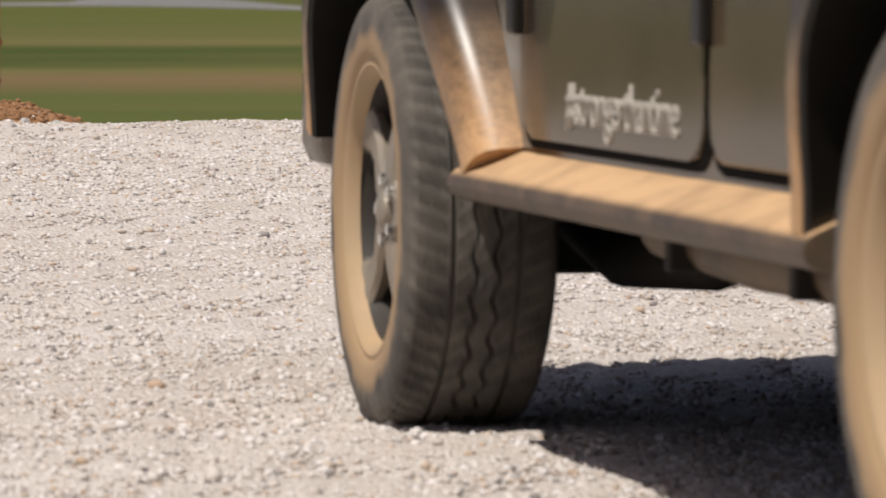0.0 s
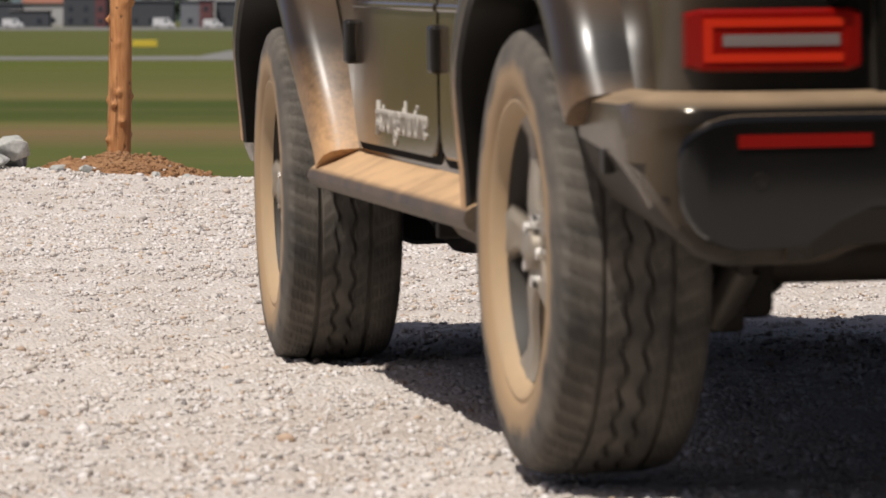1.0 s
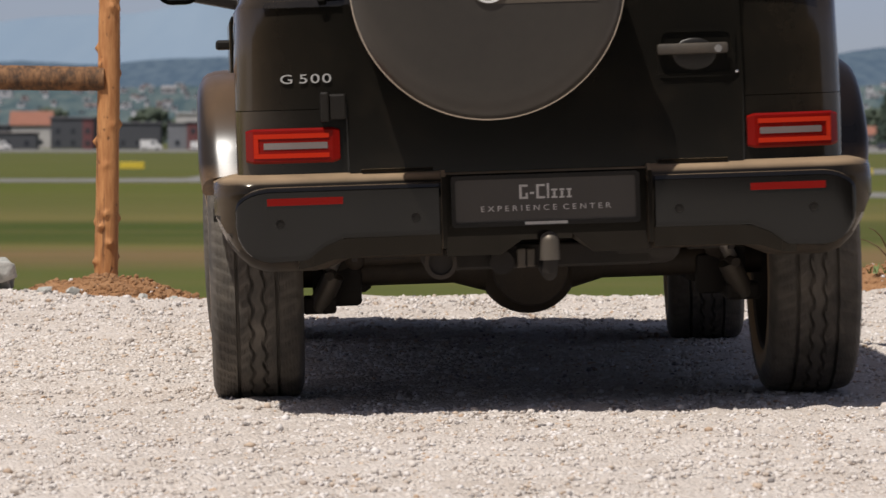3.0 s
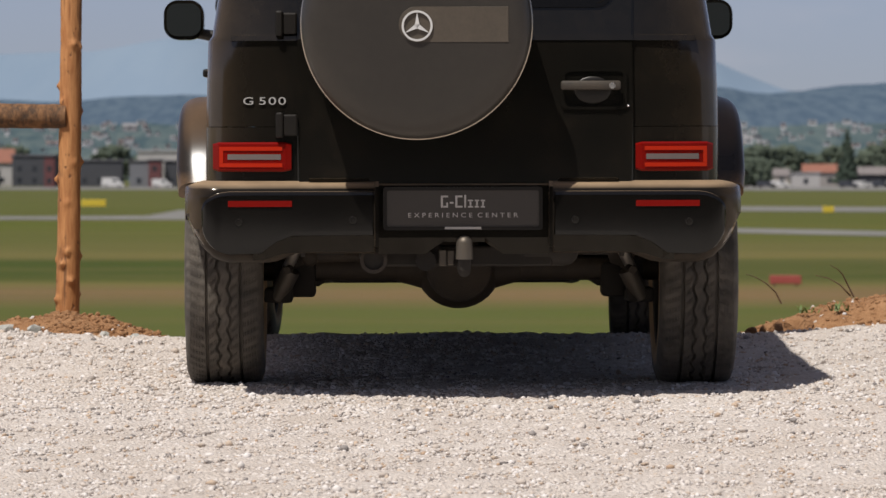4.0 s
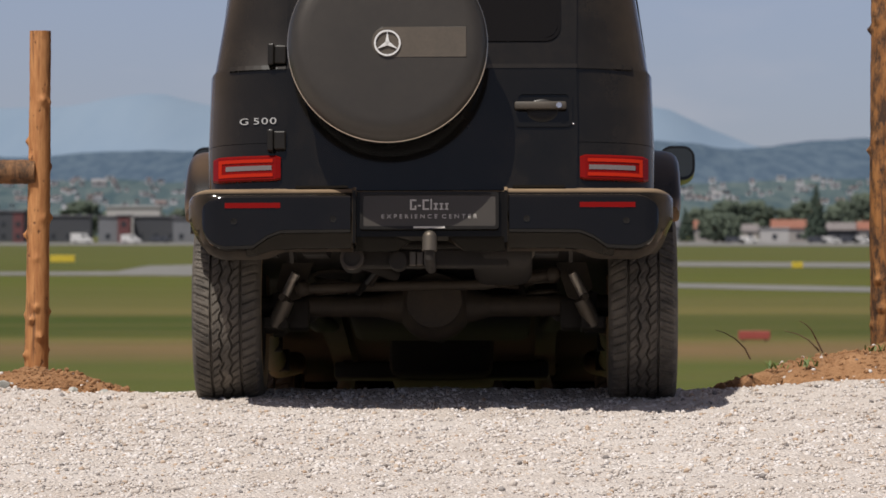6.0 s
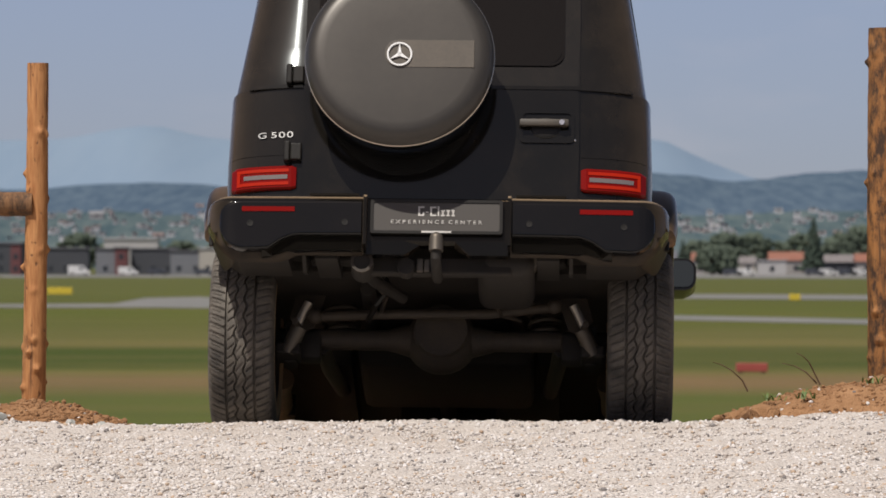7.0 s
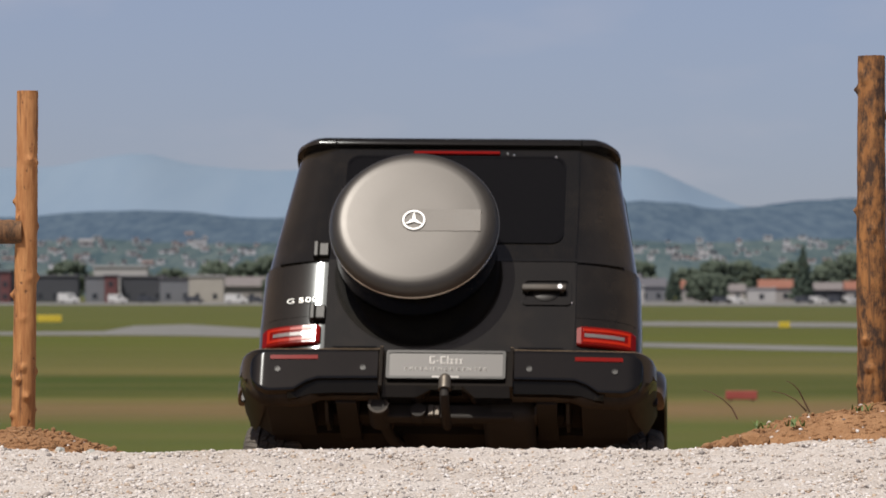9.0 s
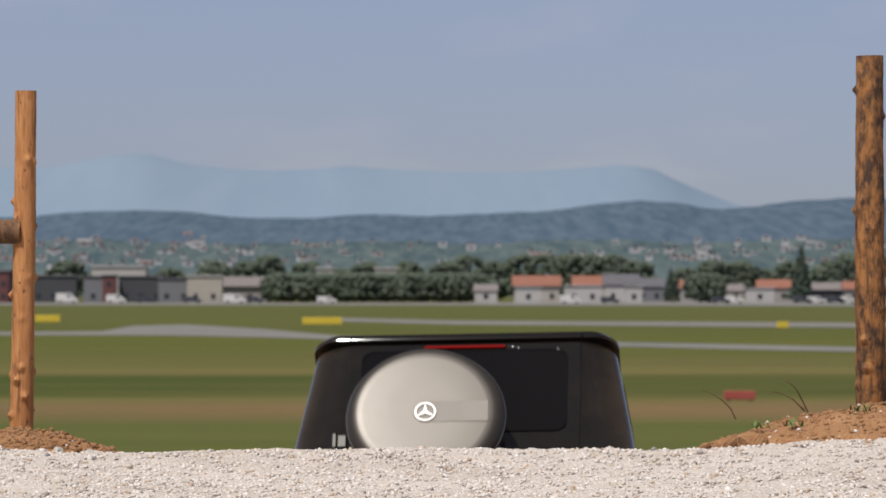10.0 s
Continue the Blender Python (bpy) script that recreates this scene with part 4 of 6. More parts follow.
bm = bmesh.new()
lofted(bm, [roof_plan(1.880, 0.735, -0.768, 1.66, 0.11), roof_plan(1.889, 0.749, -0.79, 1.68, 0.12), roof_plan(1.906, 0.749, -0.793, 1.68, 0.12), roof_plan(1.926, 0.732, -0.784, 1.66, 0.12), roof_plan(1.940, 0.68, -0.74, 1.6, 0.12), roof_plan(1.946, 0.5, -0.55, 1.4, 0.12)])
part("roof", bm, M_PAINT, car, smooth=True)
for x in (-0.559, 0.571):
    bm = bmesh.new()
    box(bm, (x - 0.003, -0.7835, 1.893), (x + 0.003, -0.75, 1.915), 0.001)
    part("roof_seam", bm, M_GAP, car)
for s in (-1, 1):
    bm = bmesh.new()
    pipe(bm, [(s * 0.735, -0.66, 1.888), (s * 0.738, 0.4, 1.892), (s * 0.735, 1.6, 1.888)], 0.010, 8)
    part("drip_rail", bm, M_PLASTIC, car, smooth=True)

ARCH = [(0.52, 0.49), (0.47, 0.66), (0.40, 0.78), (0.28, 0.875), (0.12, 0.905), (-0.12, 0.905), (-0.30, 0.875), (-0.42, 0.78), (-0.50, 0.64), (-0.585, 0.50)]


ARCH_F = [(0.52, 0.49), (0.47, 0.66), (0.40, 0.78), (0.28, 0.872), (0.12, 0.905), (-0.06, 0.905), (-0.21, 0.868), (-0.35, 0.785), (-0.475, 0.655), (-0.585, 0.505), (-0.615, 0.462)]


def side_outline():
    pts = [(-0.45, 1.15), (-0.45, 0.70)]
    pts += [(y, z) for y, z in ARCH[::-1] if y > -0.44]
    pts += [(WB + y, z) for y, z in ARCH_F[::-1]]
    pts += [(3.55, 0.55), (3.6, 0.75), (3.58, 1.13), (2.1, 1.15)]
    return pts


def arch_flare(cy, side, path, name="wheel_flare"):
    """A flared arch: its section swept along the opening."""
    sec = [(0.860, 0.100), (0.915, 0.096), (0.942, 0.088), (0.960, 0.073), (0.969, 0.050), (0.972, 0.020), (0.969, 0.002), (0.960, -0.006), (0.80, -0.004), (0.80, 0.05)]
    bm = bmesh.new()
    fine = []
    for (y0, z0), (y1, z1) in zip(path, path[1:]):
        for k in range(3):
            fine.append((y0 + (y1 - y0) * k / 3, z0 + (z1 - z0) * k / 3))
    fine.append(path[-1])
    fine = [tuple(np.mean(fine[max(0, i - 1):i + 2], axis=0)) if 0 < i < len(fine) - 1 else fine[i] for i in range(len(fine))]
    loops = []
    for i, (y, z) in enumerate(fine):
        a, b = fine[max(0, i - 1)], fine[min(len(fine) - 1, i + 1)]
        ty, tz = b[0] - a[0], b[1] - a[1]
        n = math.hypot(ty, tz)
        ny, nz = tz / n, -ty / n
        if ny * y + nz * (z - 0.39) < 0:
            ny, nz = -ny, -nz
        pull = 0.03 * max(0.0, min(1.0, (0.72 - z) / 0.22))
        loops.append([(side * (x - pull * (x - 0.80) / 0.17), cy + y + ny * o, z + nz * o) for x, o in sec])
    lofted(bm, loops)
    ob = part(name, bm, M_FLARE, car, "black flare with dust on its lower end", True)
    ob.data.materials.append(M_PLASTIC)
    for p in ob.data.polygons:
        r = Vector((p.center.y - cy, p.center.z - 0.39)).normalized()
        if r.x * p.normal.y + r.y * p.normal.z < -0.35 or abs(p.center.x) < 0.84:
            p.material_index = 1
    return ob


for s in (-1, 1):
    bm = bmesh.new()
    slab(bm, side_outline(), 0, s * 0.80, s * 0.856)
    part("side_panel", bm, M_PAINT, car)
    arch_flare(WB, s, ARCH_F)
    arch_flare(0.0, s, [(0.50, 0.47)] + ARCH[1:8] + [(-0.470, 0.70), (-0.495, 0.66)])
    for cy in (0.0, WB):
        bm = bmesh.new()
        rings = []
        for x in (s * 0.50, s * 0.855):
            rings.append([bm.verts.new((x, cy + 0.51 * math.cos(q), 0.40 + 0.49 * math.sin(q))) for q in np.linspace(0.42, math.pi - 0.42, 20)])
        skin(bm, rings, False, False)
        part("wheel_well", bm, M_PLASTIC, car, "dark wheel housing")
    # sill step
    bm = bmesh.new()
    lofted(bm, [[(s * 0.80, y, 0.425), (s * 0.895, y, 0.423), (s * 0.925, y, 0.428), (s * 0.943, y, 0.438), (s * 0.950, y, 0.453), (s * 0.946, y, 0.467), (s * 0.934, y, 0.477), (s * 0.90, y, 0.492), (s * 0.852, y, 0.514), (s * 0.80, y, 0.514)] for y in (0.47, 0.52, 0.9, 1.4, 1.9, 2.26, 2.335)])
    part("sill", bm, M_SILL, car, "side sill caked in tan dust", True)
    # doors, hinges, seams
    for (y0, y1) in ((1.165, 2.17), (0.36, 1.145)):
        o = rounded(y0, 0.537, y1, 1.16, 0.07, 6, (1, 1, 0, 0))
        if y0 < 1:
            o = [(0.62, 0.537), (1.075, 0.537), (1.11, 0.547), (1.135, 0.572), (1.145, 0.612), (1.145, 1.16), (0.36, 1.16), (0.36, 0.98), (0.46, 0.85), (0.53, 0.70), (0.57, 0.58)]
        cy_, cz_ = (y0 + y1) / 2, 0.85
        # oversized black plate behind the door: the gap's shade as colour
        bm = bmesh.new()
        slab(bm, [(cy_ + (u - cy_) * (1 + 0.034 / (y1 - y0)), cz_ + (v - cz_) * 1.05) for u, v in o], 0, s * 0.846, s * 0.8595)
        part("door_gap_backing", bm, M_GAP, car, "matt black backing that darkens the door gap")
        bm = bmesh.new()
        slab(bm, o, 0, s * 0.844, s * 0.868, 0.006)
        part("door", bm, M_PAINT, car, "dusty black door", False)
        bm = bmesh.new()
        box(bm, (s * 0.855 if s > 0 else -0.888, y1 - 0.02, 0.704), (0.888 if s > 0 else -0.855, y1 + 0.030, 0.800), 0.008)
        part("hinge", bm, M_PLASTIC, car)
        bm = bmesh.new()
        box(bm, (min(s * 0.874, s * 0.859), y0 + 0.01, 0.826), (max(s * 0.874, s * 0.859), y1 - 0.01, 0.842), 0.005)
        part("door_moulding", bm, M_PAINT, car)
        bm = bmesh.new()
        box(bm, (min(s * 0.856, s * 0.91), y0 + 0.06, 1.075), (max(s * 0.856, s * 0.91), y0 + 0.24, 1.105), 0.008)
        part("door_handle", bm, M_PLASTIC, car)
    # side glass above the belt
    for (y0, y1) in ((-0.49, 0.28), (0.36, 1.10), (1.18, 1.75)):
        bm = bmesh.new()
        lofted(bm, [[(s * (half_w(z) - 0.02), y0, z), (s * (half_w(z) - 0.02), y1, z), (s * (half_w(z) + 0.005), y1, z), (s * (half_w(z) + 0.005), y0, z)] for z in (1.28, 1.5, 1.80)])
        part("side_window", bm, M_GLASS, car)
    # ribbed visor strip on the rear side window frame
    bm = bmesh.new()
    lofted(bm, [[(s * (half_w(z) - 0.02), -0.585, z), (s * (half_w(z) - 0.01), -0.50, z), (s * (half_w(z) + t_), -0.50, z), (s * (half_w(z) + t_ - 0.006), -0.585, z)] for z, t_ in ((1.28, 0.004), (1.31, 0.013), (1.52, 0.015), (1.72, 0.013), (1.76, 0.004))])
    part("window_visor", bm, M_PLASTIC, car)
    # door mirror
    bm = bmesh.new()
    slab(bm, [(s * u, v) for u, v in rounded(0.950, 1.232, 1.106, 1.386, 0.055, 6)], 1, 1.80, 1.93, 0.02)
    mirror = part("mirror", bm, M_PAINT, car, "black door mirror", True)
    bm = bmesh.new()
    slab(bm, [(s * u, v) for u, v in rounded(0.962, 1.246, 1.094, 1.373, 0.04, 5)], 1, 1.801, 1.794)
    part("mirror_glass", bm, M_MIRROR, mirror, "silvered mirror glass")
    bm = bmesh.new()
    tube(bm, (s * 0.82, 1.86, 1.23), (s * 0.975, 1.87, 1.258), 0.025, 0.02, 10)
    part("stalk", bm, M_PLASTIC, mirror)

# bonnet, front end, windscreen
bm = bmesh.new()
box(bm, (-0.80, 2.05, 1.0), (0.80, 3.56, 1.16), 0.03)
part("bonnet", bm, M_PAINT, car, smooth=True)
bm = bmesh.new()
box(bm, (-0.79, 3.42, 0.52), (0.79, 3.60, 1.02), 0.03)
part("grille", bm, M_PLASTIC, car)
bm = bmesh.new()
box(bm, (-0.90, 3.45, 0.42), (0.90, 3.72, 0.72), 0.05)
part("front_bumper", bm, M_BUMPER, car, smooth=True)
bm = bmesh.new()
box(bm, (-0.62, 3.05, 0.25), (0.62, 3.60, 0.45), 0.04)
part("skid_plate", bm, M_UNDER, car, smooth=True)
bm = bmesh.new()
lofted(bm, [[(-0.74, 2.03, 1.24), (0.74, 2.03, 1.24), (0.74, 2.065, 1.24), (-0.74, 2.065, 1.24)], [(-0.64, 1.68, 1.82), (0.64, 1.68, 1.82), (0.64, 1.70, 1.82), (-0.64, 1.70, 1.82)]])
part("windscreen", bm, M_GLASS, car)


def rear_plate(bm, x0, x1, zs, o0, o1):
    """A plate that follows the rear face between two x, proud of it from o0 to o1."""
    return lofted(bm, [[(x0, back_y(z) - o0, z), (x1, back_y(z) - o0, z), (x1, back_y(z) - o1, z), (x0, back_y(z) - o1, z)] for z in zs])


# tailgate with its window, mouldings and handle
bm = bmesh.new()
rear_plate(bm, -0.553, 0.565, (0.712, 0.95, 1.19, 1.205, 1.5, 1.865), -0.02, 0.011)
bmesh.ops.bevel(bm, geom=[e for e in bm.edges if abs(e.verts[0].co.x - e.verts[1].co.x) < 1e-6 and all(v.co.y < back_y(v.co.z) - 0.005 for v in e.verts)], offset=0.006, segments=2, affect="EDGES")
gate = part("tailgate", bm, M_PAINT, car, "black side-hinged rear door")
bm = bmesh.new()
slab(bm, rounded(-0.49, 1.308, 0.490, 1.815, 0.05, 6), 1, -0.002, -0.016, 0.003)
for v in bm.verts:
    v.co.y += back_y(v.co.z)
part("rear_window", bm, M_GLASS, gate, "dark tinted glass")
bm = bmesh.new()
o, i_ = rounded(-0.502, 1.296, 0.502, 1.827, 0.06, 6), rounded(-0.49, 1.308, 0.490, 1.815, 0.05, 6)
lofted(bm, [[(u, back_y(v) - 0.010, v) for u, v in o], [(u, back_y(v) - 0.0175, v) for u, v in o], [(u, back_y(v) - 0.0175, v) for u, v in i_], [(u, back_y(v) - 0.010, v) for u, v in i_]], True, False)
part("window_seal", bm, M_GLASS, gate)
bm = bmesh.new()
rear_plate(bm, 0.17, 0.565, (1.186, 1.203), 0.0, 0.0145)
part("moulding", bm, M_PAINT, gate)
for s, a, b in ((-1, -0.775, -0.556), (1, 0.568, 0.775)):
    bm = bmesh.new()
    lofted(bm, [[(x, -0.875 + setback(x), 1.184), (x, -0.894 + setback(x), 1.186), (x, -0.888 + setback(x), 1.204), (x, -0.872 + setback(x), 1.206)] for x in np.linspace(a, b, 8)])
    part("belt_moulding", bm, M_PAINT, car)
bm = bmesh.new()
slab(bm, rounded(-0.20, 1.834, 0.198, 1.851, 0.006, 3), 1, -0.008, -0.026, 0.003)
for v in bm.verts:
    v.co.y += back_y(v.co.z)
part("high_brake_lamp", bm, M_LENS, gate, "narrow red brake lamp strip")
for x, z in ((0.232, 1.842), (0.262, 1.832), (0.455, 1.822)):
    bm = bmesh.new()
    bmesh.ops.create_uvsphere(bm, u_segments=10, v_segments=6, radius=0.0055, matrix=Matrix.Translation((x, back_y(z) - 0.017, z)))
    part("washer_nozzle", bm, M_CHROME, gate, "tiny bright washer nozzle", True)
bm = bmesh.new()
rings = [[bm.verts.new((0.012 + r * math.cos(a), y, 0.795 + r * math.sin(a))) for a in np.linspace(0, 2 * math.pi, 40, endpoint=False)] for y, r in ((-0.890, 0.047), (-0.8985, 0.046), (-0.8985, 0.043), (-0.890, 0.042))]
skin(bm, rings, True, False)
part("towing_eye_cap", bm, M_PAINT, gate, "faint round cap in the black paint", True)
bm = bmesh.new()
bmesh.ops.create_uvsphere(bm, u_segments=8, v_segments=6, radius=0.005, matrix=Matrix.Translation((0.548, -0.899, 0.968)))
part("gate_screw", bm, M_CHROME, gate, "", True)
# recess and handle
bm = bmesh.new()
lofted(bm, [[(u, -0.897, v) for u, v in rounded(0.325, 0.955, 0.545, 1.095, 0.02, 4)], [(u, -0.903, v) for u, v in rounded(0.325, 0.955, 0.545, 1.095, 0.02, 4)], [(u, -0.903, v) for u, v in rounded(0.338, 0.968, 0.532, 1.082, 0.016, 4)], [(u, -0.897, v) for u, v in rounded(0.338, 0.968, 0.532, 1.082, 0.016, 4)]], True, False)
part("handle_surround", bm, M_PAINT, gate)
bm = bmesh.new()
bmesh.ops.create_uvsphere(bm, u_segments=20, v_segments=10, radius=0.062, matrix=Matrix.Translation((0.43, -0.895, 1.02)) @ Matrix.Diagonal((1, 0.12, 0.75, 1)))
part("handle_cup", bm, M_PLASTIC, gate, smooth=True)
bm = bmesh.new()
box(bm, (0.323, -0.930, 1.020), (0.523, -0.910, 1.051), 0.008)
box(bm, (0.333, -0.915, 1.025), (0.353, -0.893, 1.046))
box(bm, (0.493, -0.915, 1.025), (0.513, -0.893, 1.046))
h = part("handle", bm, M_GRIP, gate, "worn dusty door handle", True)
bm = bmesh.new()
tube(bm, (0.494, -0.929, 1.034), (0.494, -0.934, 1.034), 0.011, seg=16)
part("lock", bm, M_CHROME, h)
for z in (0.905, 1.243):
    bm = bmesh.new()
    x1 = -0.553
    box(bm, (-0.625, back_y(z) - 0.035, z - 0.042), (-0.60, back_y(z) + 0.01, z + 0.042), 0.006)
    box(bm, (-0.60, back_y(z) - 0.028, z - 0.036), (x1, back_y(z) + 0.01, z + 0.036), 0.006)
    part("tailgate_hinge", bm, M_PLASTIC, car, "black hinge with a worn edge")

# spare wheel cover
CX, CZ, CR = -0.158, 1.238, 0.380
bm = bmesh.new()
prof = [(-0.86, 0.0), (-0.86, 0.30), (-0.895, 0.345), (-0.93, 0.365), (-1.07, 0.367), (-1.098, 0.367), (-1.100, CR - 0.002), (-1.108, CR), (-1.116, CR - 0.003), (-1.128, CR - 0.008), (-1.140, 0.365), (-1.150, 0.354), (-1.157, 0.340), (-1.1612, 0.322), (-1.1628, 0.295), (-1.1636, 0.15), (-1.164, 0.001)]
rings = []
for y, r in prof:
    rings.append([bm.verts.new((CX + r * math.cos(a), y, CZ + r * math.sin(a))) for a in np.linspace(0, 2 * math.pi, 96, endpoint=False)])
skin(bm, rings, True, False)
cover = part("spare_wheel_cover", bm, M_COVER, car, "round grey-bronze spare wheel cover filmed with dust", True)
cover.data.materials.append(M_GLOSS)
for p in cover.data.polygons:
    if p.center.y > -1.099:
        p.material_index = 1
bm = bmesh.new()
rings = [[bm.verts.new((CX + r * math.cos(a), y, CZ + r * math.sin(a))) for a in np.linspace(0, 2 * math.pi, 96, endpoint=False)] for y, r in ((-1.104, CR - 0.004), (-1.104, CR + 0.002), (-1.109, CR + 0.002), (-1.113, CR - 0.002))]
skin(bm, rings, True, False)
part("trim_ring", bm, M_TRIM, cover, "thin bright metal rim", True)
bm = bmesh.new()
slab(bm, [(CX + u, CZ + v) for u, v in rounded(-0.058, -0.062, 0.300, 0.054, 0.055, 6, (1, 0, 0, 1))], 1, -1.150, -1.1655, 0.001)
part("badge_plate", bm, dusty("badge_plate", (0.055, 0.047, 0.037), 0.38, 0.1, (0.2, 0.155, 0.11), 0.25), cover, "grey-brown rectangular badge plate")
bm = bmesh.new()
SC = (CX + 0.001, CZ - 0.009)
rings = [[bm.verts.new((SC[0] + r * math.cos(a), y, SC[1] + r * math.sin(a))) for a in np.linspace(0, 2 * math.pi, 40, endpoint=False)] for y, r in ((-1.164, 0.051), (-1.1725, 0.0505), (-1.1725, 0.044), (-1.164, 0.0435))]
skin(bm, rings, True, False)
for k in range(3):
    a = radians(90 + 120 * k)
    d, n = Vector((math.cos(a), 0, math.sin(a))), Vector((-math.sin(a), 0, math.cos(a)))
    c = Vector((SC[0], 0, SC[1]))
    lo = [c + d * 0.046, c + n * 0.008 + d * 0.002, c - d * 0.004, c - n * 0.008 + d * 0.002]
    v0 = [bm.verts.new(p + Vector((0, -1.165, 0))) for p in lo]
    v1 = [bm.verts.new(p + Vector((0, -1.173, 0))) for p in lo]
    bm.faces.new(v1)
    for q in range(4):
        bm.faces.new((v0[q], v0[(q + 1) % 4], v1[(q + 1) % 4], v1[q]))
part("emblem", bm, M_EMBLEM, cover, "bright round metal emblem")

# rear lamps, reflectors, badge
for s in (-1, 1):
    x0, x1 = (-0.836, -0.573) if s < 0 else (0.573, 0.836)

    def bend(x):
        return -0.887 + 0.85 * setback(x)
    bm = bmesh.new()
    loops = []
    for k, u in enumerate(np.linspace(x0, x1, 14)):
        e = 0.006 if k in (0, 13) else 0.0
        loops.append([(u, bend(u) + 0.03, 0.750 + e), (u, bend(u) - 0.012 + e, 0.750 + e), (u, bend(u) - 0.018 + e, 0.756 + e), (u, bend(u) - 0.018 + e, 0.842 - e), (u, bend(u) - 0.012 + e, 0.848 - e), (u, bend(u) + 0.03, 0.848 - e)])
    lofted(bm, loops)
    lamp = part("tail_lamp", bm, M_LENS, car, "red rectangular tail lamp")
    # glowing band: a U open towards the tailgate
    ix0, ix1 = (x0 + 0.022, x1 - 0.03) if s < 0 else (x0 + 0.03, x1 - 0.022)
    for nm, za, zb_, xa, xb in (("band", 0.820, 0.833, ix0, ix1), ("band", 0.765, 0.778, ix0, ix1), ("band", 0.7785, 0.8195, ix0 if s < 0 else ix1 - 0.013, ix0 + 0.013 if s < 0 else ix1)):
        bm = bmesh.new()
        n = 8
        loops = []
        for k in range(n + 1):
            u = xa + (xb - xa) * k / n
            loops.append([(u, bend(u) - 0.014, za), (u, bend(u) - 0.0215, za), (u, bend(u) - 0.0215, zb_), (u, bend(u) - 0.014, zb_)])
        lofted(bm, loops)
        part(nm, bm, M_GLOW, lamp, "lit red band")
    bm = bmesh.new()
    xa, xb = (x0 + 0.05, x1 - 0.035) if s < 0 else (x0 + 0.035, x1 - 0.05)
    lofted(bm, [[(u, bend(u) - 0.014, 0.790), (u, bend(u) - 0.0205, 0.790), (u, bend(u) - 0.0205, 0.808), (u, bend(u) - 0.014, 0.808)] for u in np.linspace(xa, xb, 8)])
    part("reversing_lens", bm, M_CLEAR, lamp, "clear whitish lens strip")
# badge on the left rear quarter
RB = Matrix(((1, 0, 0, 0), (0, 0, -1, 0), (0, 1, 0, 0), (0, 0, 0, 1)))
for word, x, w in (("G", -0.716, 0.034), ("500", -0.636, 0.090)):
    lettering("badge", word, 0.036, Matrix.Translation((x, -0.889 + setback(x), 0.984)) @ Matrix.Rotation(-math.atan((setback(x - 0.04) - setback(x + 0.04)) / 0.08), 4, "Z") @ RB, M_BADGE, car, "chrome model numerals", w, 1.15)


# rear bumper: two corner units and a recessed middle
def bump_y(x):
    a = max(0.0, abs(x) - 0.81)
    return -0.948 + 0.01 * (min(abs(x), 0.81) / 0.81) ** 2 + 0.115 - math.sqrt(max(0.0, 0.1195 ** 2 - a * a)) + 0.0045


def bump_low(x):
    return lerp_list(abs(x), [(0.0, 0.475), (0.56, 0.478), (0.63, 0.447), (0.79, 0.447), (0.83, 0.462), (0.87, 0.497), (0.90, 0.54), (0.93, 0.61)])


